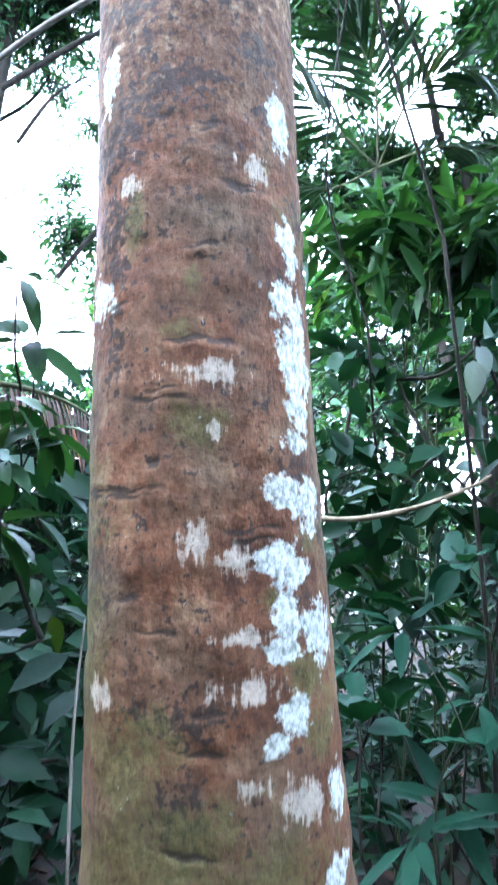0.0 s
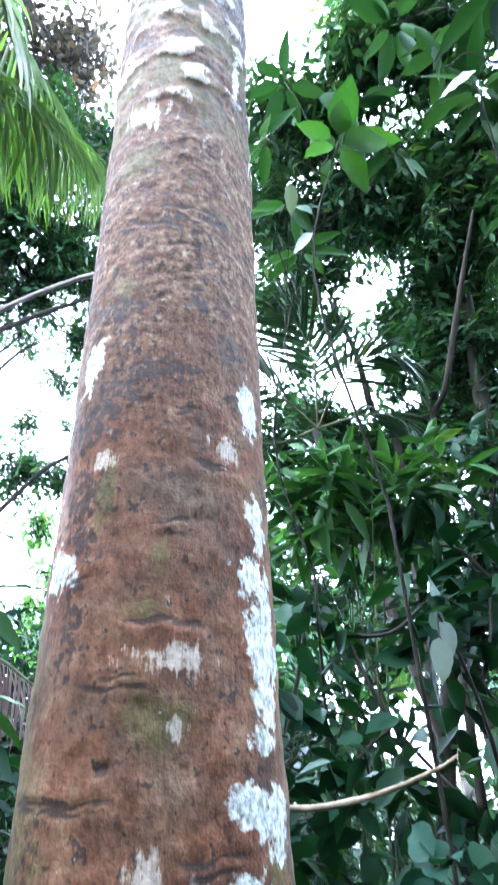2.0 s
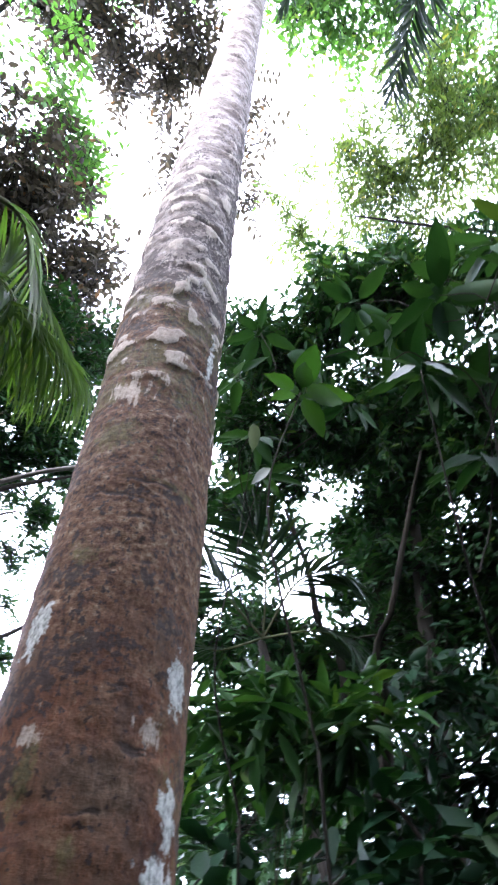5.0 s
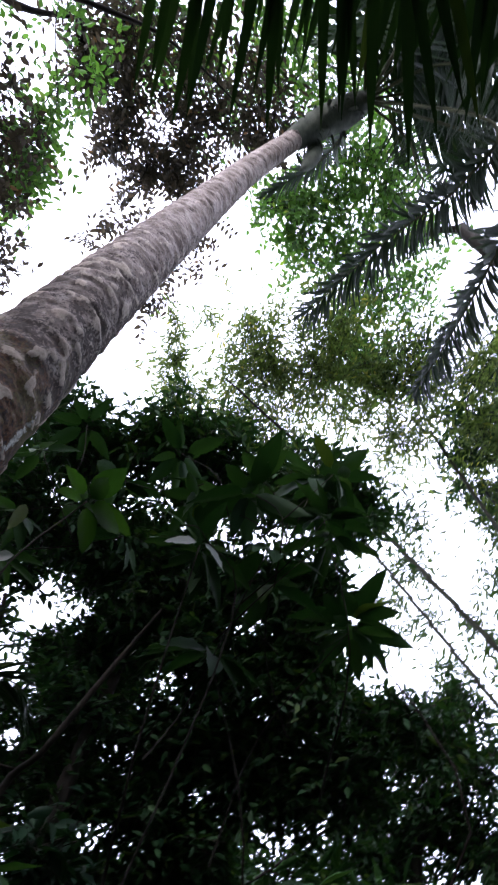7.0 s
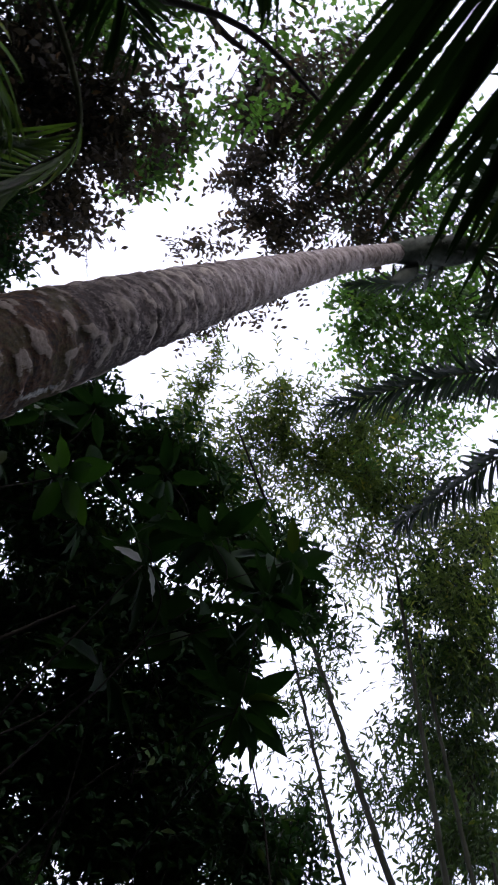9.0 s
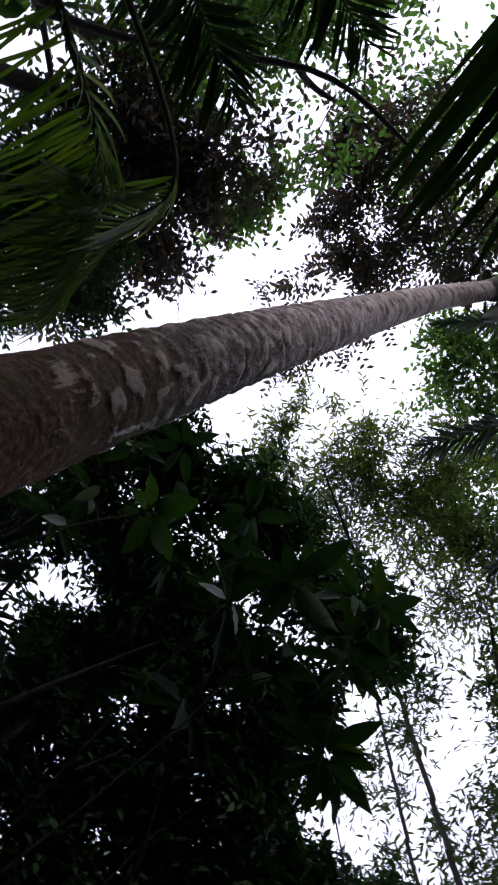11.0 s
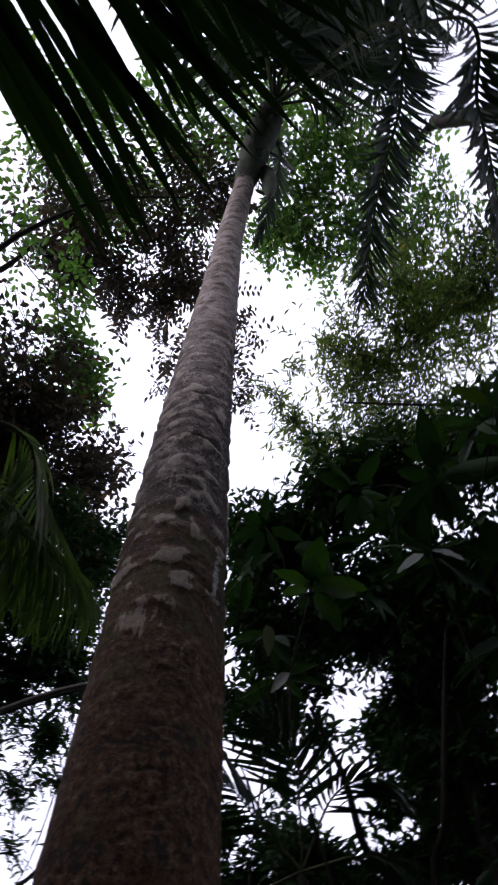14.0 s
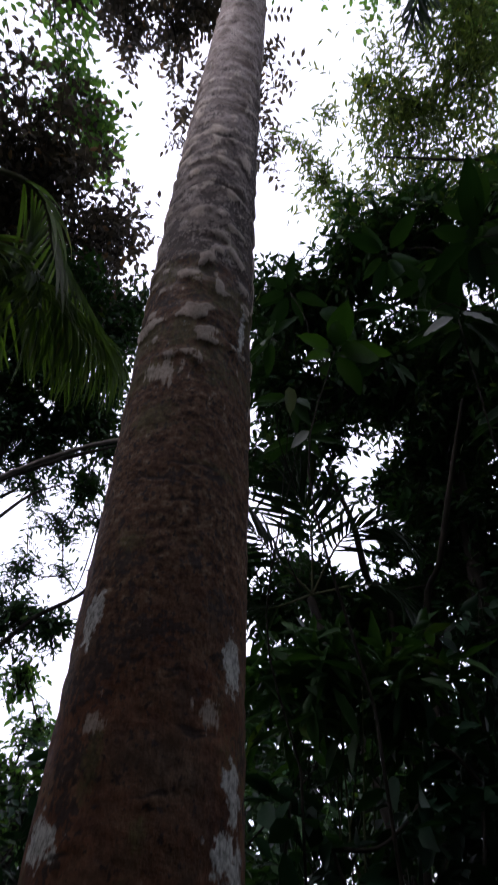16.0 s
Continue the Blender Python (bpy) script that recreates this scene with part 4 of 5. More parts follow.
C1, C1T = (4.52, 1.65, 5.33), (3.71, 2.52, 7.48)
C2, C2T = (4.45, 1.21, 5.27), (2.87, 3.31, 9.94)
C3, C3T = (4.98, 0.91, 5.70), (3.97, 1.54, 9.48)
C4, C4T = (5.15, 0.74, 5.86), (4.94, 1.39, 8.92)
C5, C5T = (5.68, 0.62, 6.35), (6.24, 0.86, 7.94)
bamboo("tall bamboo clump with thin dark culms and feathery leaves", [(on_ground(C1, C1T), C1T, .03), (on_ground(C2, C2T), C2T, .04), (on_ground(C3, C3T), C3T, .04)], [
    ((2.02, 1.77, 10.24), 0.88), ((1.71, 2.62, 10.06), 0.69), ((2.43, 2.43, 9.95), 1.12), ((3.05, 1.83, 9.91), 1.12), ((2.11, 3.30, 9.70), 0.81), ((2.83, 3.35, 9.45), 1.00), ((1.50, 3.13, 9.91), 0.38),
    ((1.67, 3.83, 9.55), 0.56), ((1.91, 2.91, 9.83), 0.62), ((2.48, 2.30, 9.89), 0.75), ((3.28, 1.42, 9.82), 0.88), ((3.88, 1.98, 9.41), 0.75), ((4.38, 1.01, 9.35), 1.00), ((3.88, 0.34, 9.70), 0.88)], 41)
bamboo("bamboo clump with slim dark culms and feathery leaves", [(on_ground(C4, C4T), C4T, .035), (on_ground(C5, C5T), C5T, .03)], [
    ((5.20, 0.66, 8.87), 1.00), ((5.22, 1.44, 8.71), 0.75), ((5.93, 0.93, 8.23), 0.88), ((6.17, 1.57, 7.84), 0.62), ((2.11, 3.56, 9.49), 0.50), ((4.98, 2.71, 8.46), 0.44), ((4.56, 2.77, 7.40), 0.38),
    ((5.17, 2.06, 7.21), 0.31), ((5.82, 0.73, 6.95), 0.75), ((5.57, 1.97, 6.84), .3), ((5.85, 1.13, 6.82), .5), ((5.04, 1.62, 7.49), .3), ((5.27, 2.55, 6.88), .35), ((3.02, 1.05, 10.08), .6), ((4.39, 2.66, 8.89), .4), ((4.67, 2.24, 8.86), .4), ((4.85, 2.53, 7.28), .3), ((5.42, 1.78, 7.08), .3)], 47, 3200, LEAF_BAMBOO_SHADED)
bamboo("few thin bamboo sprays hanging into the open sky", [(on_ground(C2, C2T), C2T, .02)], [
    ((1.05, 3.76, 9.75), .3), ((0.57, 3.38, 9.97), .16), ((0.92, 3.05, 10.06), .16), ((0.78, 3.6, 9.84), .2), ((1.2, 4.0, 9.6), .3), ((1.35, 2.7, 10.2), .3)], 42, 6500)
tree("broadleaf_tree", "tall dark tree behind the bamboo", (9.0, 3.4, 0), (6.61, 0.92, 8.98), [
    ((4.57, 1.26, 10.36), .7), ((5.03, 0.54, 10.20), .8), ((5.74, 1.14, 9.65), .7), ((6.09, 0.67, 9.46), .8), ((6.81, 0.88, 8.79), .8), ((6.32, 1.70, 9.07), .5), ((3.91, 0.17, 10.81), .6), ((7.26, 1.40, 8.21), .7), ((5.25, 1.87, 9.83), .4)],
    LEAF_MID, BARK_DARK, 46, 0.12, fill=True, per_area=800, leaf=0.12, wide=0.055)
tree("feather_leaved_tree", "slender tree with open feathery branches", (-2.9, 6.4, 0), (-2.43, 5.17, 5.09), [
    ((-1.84, 4.88, 5.30), .4), ((-1.48, 5.19, 5.02), .35), ((-1.83, 5.31, 4.61), .4), ((-1.31, 4.99, 5.38), .3), ((-1.61, 4.75, 5.58), .4), ((-1.84, 4.58, 5.70), .5), ((-1.38, 4.56, 5.90), .4),
    ((-1.81, 5.50, 4.24), .25), ((-1.41, 5.44, 4.60), .2)], LEAF_MID, BARK_DARK, 37, 0.05, per_area=2600, leaf=0.08, wide=0.025, pinnate=True, angle=65, count=14)

tree("broadleaf_tree", "forest tree with dense green leaves", (5.2, 3.6, 0), (4.77, 2.77, 4.83), [
    ((4.03, 2.93, 5.63), .4), ((4.37, 2.61, 5.50), .45), ((4.52, 2.08, 5.68), .4), ((4.73, 2.60, 5.05), .5), ((4.88, 2.12, 5.20), .5), ((4.43, 3.11, 4.99), .45), ((5.07, 2.38, 4.70), .5), ((4.73, 3.05, 4.60), .45),
    ((2.08, 4.94, 3.92), .35), ((2.36, 4.99, 3.48), .4), ((1.98, 5.20, 3.33), .4), ((2.36, 5.15, 2.92), .4), ((1.66, 5.41, 2.93), .35)], LEAF_MID, BARK_DARK, 43, 0.07, per_area=4000)
tree("broadleaf_tree", "dark forest tree filling the gap beside the bamboo", (5.0, 5.0, 0), (5.04, 3.74, 4.30), [
    ((4.53, 4.07, 4.68), .4), ((4.84, 3.63, 4.79), .45), ((5.17, 3.25, 4.71), .5), ((4.86, 3.97, 4.29), .45), ((5.16, 3.58, 4.31), .5), ((5.12, 2.94, 5.12), .45), ((5.37, 3.15, 4.47), .5), ((4.82, 3.28, 5.22), .3), ((4.87, 2.78, 5.59), .3)], LEAF_MID, BARK_DARK, 49, 0.06, per_area=2600, clump=0.3)
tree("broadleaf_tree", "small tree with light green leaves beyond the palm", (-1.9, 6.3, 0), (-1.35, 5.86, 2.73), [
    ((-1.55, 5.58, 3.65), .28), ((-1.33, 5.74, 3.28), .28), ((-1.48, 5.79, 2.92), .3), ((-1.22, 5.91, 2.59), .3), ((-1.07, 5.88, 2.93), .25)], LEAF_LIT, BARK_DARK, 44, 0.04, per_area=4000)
tree("understory_shrub", "dark understory shrub beside the trunk", (-0.95, 2.1, 0), (-0.80, 2.25, 0.88), [
    ((-1.07, 2.75, 1.91), .24), ((-0.93, 2.82, 1.69), .28), ((-1.01, 2.58, 1.46), .3), ((-0.77, 2.43, 1.19), .26), ((-0.85, 2.26, 0.99), .26), ((-0.68, 2.14, 0.75), .22), ((-0.75, 1.96, 0.64), .22)],
    LEAF_UNDER, BARK_DARK, 45, 0.014, per_area=2600, leaf=0.12, wide=0.055, group="understory shrubs", category="shrub", count=8, twig=0.35)

tree("understory_shrub", "tall dark understory shrub with mid-sized leaves", (1.7, 2.9, 0), (1.6, 2.8, 1.6), [
    ((1.44, 2.71, 3.05), .32), ((1.40, 2.88, 2.72), .3), ((1.75, 2.73, 2.65), .36), ((1.95, 2.5, 2.85), .34), ((2.02, 2.56, 2.5), .36), ((1.65, 2.85, 3.2), .3), ((1.3, 2.8, 2.3), .3), ((1.7, 2.7, 2.2), .34)],
    LEAF_UNDER, BARK_DARK, 50, 0.016, per_area=1900, leaf=0.12, wide=0.055, group="understory shrubs", category="shrub", count=8, twig=0.35)

# ---- the shrub with big leaves that hang in whorls ----
def big_leaf(name, length, width, mat, fold=0.12, curl=0.18):
    """A broad pointed leaf with a keeled midrib, along y, with real thickness at its rim."""
    t = np.linspace(0, 1, 9)
    w = width * 0.5 * np.sin(np.pi * np.clip(t, 0, 1) ** 0.8) ** 0.75 * np.interp(t, [0, 0.85, 1], [1, 0.8, 0.0])
    z = -curl * length * t**2
    cols = []
    for u in (-1, -0.5, 0, 0.5, 1):
        ripple = 0.04 * width * np.sin(t * 22 + u * 2) * abs(u)
        cols.append(np.stack([u * w, t * length, z + fold * abs(u) * w * 2 + ripple], -1))
    v = np.stack(cols, 1).reshape(-1, 3)
    f = [(5 * i + c, 5 * i + c + 1, 5 * i + c + 6, 5 * i + c + 5) for i in range(8) for c in range(4)]
    return mesh_of(name, v, f, mat)


def whorl(parent, at, axis, leaf, count, rng, spread=1.0, size=1.0, droop=0.35, stalk=0.03):
    """Leaves round the end of a shoot, each a piece of its own."""
    o = np.array(parent.location)
    axis = unit(axis)
    e1 = unit(np.cross(axis, (0.3, 0.2, 0.9)))
    e2 = np.cross(axis, e1)
    for k in range(count):
        an = k * 2.4 + rng.random() * 0.5
        out = math.cos(an) * e1 + math.sin(an) * e2
        y = unit(out * spread + axis * (0.6 * rng.random()) + np.array([0, 0, -droop * rng.uniform(0.3, 1.3)]) + 0.3 * rng.standard_normal(3))
        x = unit(np.cross(y, axis + np.array([0, 0, 0.6]) + 0.45 * rng.standard_normal(3)))
        z = np.cross(x, y)
        s = size * (0.75 + 0.4 * rng.random())
        m = Matrix(np.stack([x, y, z], 1).tolist()).to_4x4()
        m = Matrix.Translation(Vector((np.array(at) - o + y * stalk).tolist())) @ m @ Matrix.Scale(s, 4)
        part("leaf", leaf, parent, "", m)


def whorled_shrub(name, label, foot, tips, leaf, count, seed, r=0.016, size=1.0, category="shrub", group="shrubs", droop=0.75):
    """A shrub whose stems fork from one foot and end in whorls of leaves."""
    rng = np.random.default_rng(seed)
    root = thing(name, foot, label, category, group)
    o = np.array(foot, float)
    low = np.array(min(tips, key=lambda c: c[2]), float)
    fork = o * 0.35 + low * 0.65 + [0, 0, -0.08]
    limb("stem", curve_points([o - [0, 0, 0.05], (o + fork) / 2 + [0.05, 0.03, 0], fork], 10), [r * 1.5, r], BARK_DARK, root, 7, origin=o, seed=seed)
    reached, left = [(fork, r)], [np.array(c, float) for c in tips]
    while left:
        d, i, j = min((float(np.linalg.norm(q - p)), i, j) for i, q in enumerate(left) for j, (p, _) in enumerate(reached))
        c = left.pop(i)
        p, w = reached[j]
        bend = (p + c) / 2 + rng.standard_normal(3) * 0.12 * d + [0, 0, -0.08 * d]
        limb("branch", curve_points([p, bend, c], 9), [w * 0.9, w * 0.7, w * 0.45], BARK_DARK, root, 6, origin=o, seed=i)
        reached.append(((p + c) / 2, max(0.004, w * 0.7)))
        whorl(root, c, unit(c - bend) + [0, 0, 0.25] + 0.35 * rng.standard_normal(3), leaf, count, rng, 1.0, size * (0.8 + 0.35 * rng.random()), droop)
    return root


BIG = big_leaf("leaf", 0.24, 0.09, LEAF_BIG)
ROUND = big_leaf("leaf", 0.15, 0.085, LEAF_SEEDLING)
LANCE = big_leaf("leaf", 0.2, 0.05, LEAF_SEEDLING)
whorled_shrub("broadleaf_shrub", "tall shrub with large dark glossy leaves in whorls", (2.3, 3.1, 0), [
    (1.12, 0.77, 4.13), (0.93, 1.10, 4.05), (0.82, 1.34, 4.07), (0.53, 1.59, 4.10), (0.67, 1.39, 4.33), (1.11, 1.11, 3.83), (1.25, 0.89, 3.88), (0.83, 1.21, 3.64)], BIG, 8, 51, 0.007)
whorled_shrub("broadleaf_shrub", "shrub with large dark leaves, some lit from behind", (0.55, 3.3, 0), [
    (0.44, 1.70, 3.90), (0.30, 1.94, 3.85), (0.36, 2.06, 3.71), (0.25, 1.67, 4.34), (0.18, 1.80, 4.12), (0.69, 1.65, 3.88)], BIG, 7, 52, 0.006, size=0.85)
whorled_shrub("broadleaf_shrub", "shrub with large hanging leaves in shade", (3.1, 2.3, 0), [
    (1.21, 0.88, 3.97), (1.56, 1.01, 3.66), (0.99, 1.10, 4.21), (0.92, 1.30, 3.74), (1.28, 1.25, 3.85), (1.18, 1.44, 3.47)], BIG, 8, 53, 0.007)

LIT_WHORL = big_leaf("leaf", 0.2, 0.125, LEAF_LIT_BIG, 0.08, 0.12)
whorled_shrub("broadleaf_sapling", "slim sapling ending in a whorl of bright green leaves", (0.75, 2.2, 0), [(0.42, 1.52, 3.74)], LIT_WHORL, 7, 54, 0.006, size=0.9, droop=0.15)

ROSETTE_LEAF = big_leaf("leaf", 0.27, 0.1, LEAF_BIG, 0.1, 0.3)
whorled_shrub("broadleaf_shrub", "tall shrub ending in dense rosettes of long drooping leaves", (2.6, 2.7, 0), [(1.2, 0.95, 4.35), (1.35, 1.02, 4.24), (1.01, 1.33, 4.23), (1.73, 1.14, 3.93)], ROSETTE_LEAF, 14, 55, 0.008, size=0.9, droop=0.45)

# ---- seedlings round the palm's foot ----
whorled_shrub("seedling", "seedling with broad blue-green leaves", (0.62, 1.5, 0), [(0.35, 1.53, 0.80), (0.38, 1.76, 1.23), (0.57, 1.72, 1.05)], LANCE, 7, 61, 0.006, 1.15, "seedling", "seedlings", 0.25)
whorled_shrub("seedling", "seedling with rounded dark green leaves", (0.45, 1.6, 0), [(0.28, 1.84, 1.30), (0.25, 1.72, 0.98)], ROUND, 6, 62, 0.006, 1.15, "seedling", "seedlings", 0.3)
whorled_shrub("seedling", "seedling with broad leaves leaning out", (0.95, 1.5, 0), [(0.52, 1.50, 1.00), (0.54, 1.69, 1.41)], ROUND, 6, 63, 0.006, 1.05, "seedling", "seedlings", 0.5)
whorled_shrub("seedling", "shrub with dark hanging leaves beside the trunk", (-0.72, 1.3, 0), [(-0.53, 1.26, 2.06), (-0.52, 1.32, 1.93), (-0.56, 1.31, 1.80), (-0.57, 1.30, 1.66), (-0.60, 1.36, 1.52), (-0.50, 1.36, 1.74)], BIG, 10, 64, 0.007, 0.62, "seedling", "seedlings", 0.7)
whorled_shrub("seedling", "low seedling with narrow dark leaves", (-0.75, 1.7, 0), [(-0.69, 1.84, 1.37), (-0.63, 1.85, 1.27), (-0.66, 1.75, 0.90)], BIG, 6, 65, 0.006, 0.6, "seedling", "seedlings", 0.25)

whorled_shrub("seedling", "seedling with long pointed green leaves", (0.8, 1.75, 0), [(0.47, 1.67, 0.82), (0.37, 1.86, 0.97), (0.66, 1.83, 1.19)], LANCE, 7, 66, 0.006, 1.1, "seedling", "seedlings", 0.3)
whorled_shrub("seedling", "small seedling with rounded leaves in shade", (0.75, 2.2, 0), [(0.56, 2.15, 1.04), (0.29, 2.20, 1.03), (0.32, 1.99, 0.71)], ROUND, 6, 67, 0.006, 1.0, "seedling", "seedlings", 0.3)
ginger = tree("ginger_clump", "clump of long bright green leaves catching the light", (0.9, 2.9, 0), (0.73, 2.93, 2.11), [
    ((0.34, 2.65, 2.84), .2), ((0.53, 2.61, 2.85), .22), ((0.75, 2.58, 2.81), .22), ((0.94, 2.52, 2.80), .24), ((0.46, 2.80, 2.71), .2), ((0.90, 2.71, 2.67), .22), ((0.66, 2.75, 2.74), .18)],
    LEAF_FRESH, STEM, 68, 0.012, per_area=1500, leaf=0.2, wide=0.055, group="understory shrubs", category="shrub", count=7, twig=0.3)


for foot, lobes, seed in (((0.75, 2.35, 0), [((0.40, 2.2, 1.55), .26), ((0.62, 2.25, 1.75), .26), ((0.85, 2.2, 1.5), .26), ((0.5, 2.3, 2.05), .22), ((0.78, 2.3, 2.15), .24)], 74),
                          ((1.15, 2.5, 0), [((0.98, 2.3, 1.9), .26), ((1.1, 2.35, 2.3), .25), ((0.9, 2.4, 2.45), .22), ((1.05, 2.2, 1.45), .28)], 75),
                          ((0.45, 2.6, 0), [((0.30, 2.5, 1.35), .25), ((0.32, 2.55, 1.8), .22), ((0.4, 2.6, 2.25), .22), ((0.62, 2.5, 1.15), .3)], 76),
                          ((-0.85, 1.75, 0), [((-0.72, 1.7, 1.5), .22), ((-0.62, 1.75, 1.2), .24), ((-0.78, 1.8, 1.75), .2), ((-0.55, 1.7, 0.9), .24), ((-0.75, 1.6, 1.0), .22)], 77)):
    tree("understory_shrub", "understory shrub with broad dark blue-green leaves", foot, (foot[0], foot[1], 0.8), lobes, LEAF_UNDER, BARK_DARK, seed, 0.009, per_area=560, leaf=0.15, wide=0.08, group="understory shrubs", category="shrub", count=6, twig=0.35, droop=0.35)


def ginger_stems(root):
    """Slim upright canes that carry the clump's leaves."""
    rng = np.random.default_rng(69)
    o = np.array(root.location)
    for k in range(7):
        x, y = rng.uniform(0.25, 1.05), rng.uniform(2.6, 3.05)
        top = np.array([x + rng.uniform(-0.1, 0.1), y - 0.12, rng.uniform(2.5, 2.85)])
        limb("cane", curve_points([(x + rng.uniform(-0.3, 0.3), y, -0.05), (x + rng.uniform(-0.08, 0.08), y, 1.5), top + [rng.uniform(-0.15, 0.15), 0, 0]], 12), [0.006, 0.005, 0.003], STEM, root, 6, origin=o, seed=k)


ginger_stems(ginger)


def hanging_leaf(parent, at, tip, mesh, size):
    """One leaf on a short stalk that hangs from at towards tip."""
    a, b, o = np.array(at), np.array(tip), np.array(parent.location)
    y = unit(b - a)
    x = unit(np.cross(y, (0.1, -1.0, 0.3)))
    m = Matrix(np.stack([x, y, np.cross(x, y)], 1).tolist()).to_4x4()
    part("leaf", mesh, parent, "pale grey-green leaf", Matrix.Translation(Vector((a - o).tolist())) @ m @ Matrix.Scale(size, 4))


PALE_LEAF = big_leaf("leaf", 0.15, 0.085, LEAF_PALE, 0.1, 0.1)
pale_vine = thing("climbing_vine", (1.1, 1.75, 0), "climber with pale hanging leaves on a thin stem", "vine", "climbers")
limb("stem", curve_points([(1.1, 1.75, -0.05), (1.0, 1.7, 1.2), (1.00, 1.12, 3.20), (0.69, 0.96, 3.36), (0.60, 1.00, 3.37)], 24), [0.004, 0.0035, 0.002], BARK_DARK, pale_vine, 6, origin=(1.1, 1.75, 0))
for at, tip, size in (((0.68, 0.99, 3.35), (0.60, 1.05, 3.33), 0.75), ((0.70, 0.97, 3.35), (0.81, 0.96, 3.31), 0.8), ((0.23, 1.55, 3.53), (0.25, 1.62, 3.46), 0.8), ((0.33, 1.66, 3.40), (0.27, 1.71, 3.36), 0.7)):
    hanging_leaf(pale_vine, at, tip, PALE_LEAF, size)
pale_sapling = thing("sapling", (0.62, 1.3, 0), "slim sapling with pale hanging leaves at its tip", "sapling")
limb("stem", curve_points([(0.62, 1.3, -0.05), (0.56, 1.2, 0.9), (0.46, 1.1, 1.6), (0.385, 1.07, 1.835), (0.365, 1.04, 1.80)], 24), [0.005, 0.004, 0.0015], BARK_DARK, pale_sapling, 6, origin=(0.62, 1.3, 0))
for at, tip, size in (((0.365, 1.04, 1.80), (0.355, 1.02, 1.70), 0.52), ((0.385, 1.07, 1.835), (0.395, 1.05, 1.77), 0.42)):
    hanging_leaf(pale_sapling, at, tip, PALE_LEAF, size)

# ---- a small palm standing against the gap ----
small_palm = thing("understory_palm", (1.35, 3.7, 0), "small understory palm with narrow dark leaflets", "palm tree")
limb("stem", [(1.35, 3.7, -0.1), (1.3, 3.65, 1.8), (0.73, 3.80, 3.75)], [0.04, 0.035, 0.03], BARK_DARK, small_palm, 8, origin=(1.35, 3.7, 0))
PALM_HEART = (0.74, 3.79, 3.78)
for k, line in enumerate((((0.89, 3.48, 4.05), (1.09, 3.29, 4.08), (1.25, 3.20, 3.94)), ((0.70, 3.58, 4.15), (0.60, 3.46, 4.36), (0.49, 3.40, 4.46)), ((0.47, 3.71, 4.00), (0.25, 3.62, 4.18), (0.10, 3.61, 4.21)),
                          ((0.45, 3.88, 3.69), (0.24, 3.89, 3.70), (0.12, 3.98, 3.51)), ((1.01, 3.52, 3.74), (1.20, 3.40, 3.64), (1.31, 3.34, 3.43)))):
    frond(small_palm, [PALM_HEART, *line], LEAFLET_FINE, 22, 90 + k, 0.25, 50, 0.15, 0.01)

tree("broadleaf_tree", "tall dark forest tree with dense crown above the young palm", (-6.0, 4.4, 0), (-4.2, 3.8, 7.2), [
    ((-3.76, 4.7, 8.2), .8), ((-3.7, 4.0, 8.8), .8), ((-2.8, 5.2, 8.3), .7), ((-3.0, 4.4, 8.9), .7), ((-3.4, 3.3, 9.2), .7), ((-4.2, 2.3, 9.3), .8), ((-4.1, 1.6, 9.6), .8), ((-3.8, 1.0, 9.9), .7), ((-1.75, 5.4, 8.4), .5)],
    LEAF_MID, BARK_DARK, 58, 0.12, per_area=900, leaf=0.11, wide=0.06, clump=0.6, twig=0.6)

# ---- the understory all round ----
def thicket():
    rng = np.random.default_rng(71)
    kinds = [("understory_shrub", "understory shrub with dense leaves in darkened green", LEAF_UNDER, 0.12, 0.05),
             ("understory_shrub", "understory shrub with long light green leaves", LEAF_FRESH, 0.2, 0.05),
             ("understory_shrub", "understory shrub with broad dark leaves", LEAF_UNDER, 0.16, 0.075)]
    for ring, (dist, number, high) in enumerate(((3.3, 22, 2.3), (4.8, 22, 3.4), (7.5, 22, 3.6))):
        for k in range(number):
            az = radians(360 * (k + 0.5 * (ring % 2)) / number + rng.uniform(-5, 5))
            d = dist * rng.uniform(0.9, 1.15)
            x, y = d * math.sin(az), d * math.cos(az)
            deg = (math.degrees(az) + 180) % 360 - 180
            top = high * rng.uniform(0.85, 1.15)
            # unseen shrubs behind the viewer are made taller to block light
            if abs(deg) > 80:
                top *= 1.6
            if -130 < deg < -42:
                top *= 1.5
            if -40 < deg < -5:
                top *= 0.75
            name, label, mat, leaf, wide = kinds[(k + ring) % 3]
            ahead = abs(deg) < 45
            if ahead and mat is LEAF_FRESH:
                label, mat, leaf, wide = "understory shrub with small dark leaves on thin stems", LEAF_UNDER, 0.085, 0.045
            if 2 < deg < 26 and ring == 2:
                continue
            # a brighter leaf colour here stands in for light from behind
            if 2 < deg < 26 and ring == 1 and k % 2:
                mat, label, leaf, wide = LEAF_FRESH, "understory shrub with leaves coloured bright to suggest light from behind", 0.1, 0.05
            lobes = []
            for h in np.arange(0.35, top, 0.5):
                lobes.append(((x + rng.uniform(-0.45, 0.45), y + rng.uniform(-0.45, 0.45), h), rng.uniform(0.38, 0.55) * (1 + 0.2 * ring)))
            tree(name, label, (x, y, 0), (x, y, 0.35), lobes, mat, BARK_DARK, 700 + ring * 50 + k, 0.018, per_area=(900, 700 if ahead else 1100, 1700)[ring] * (0.9 if abs(deg) > 75 else 1), leaf=leaf, wide=wide,
                 group="understory shrubs", category="shrub", count=8, twig=0.5)


thicket()


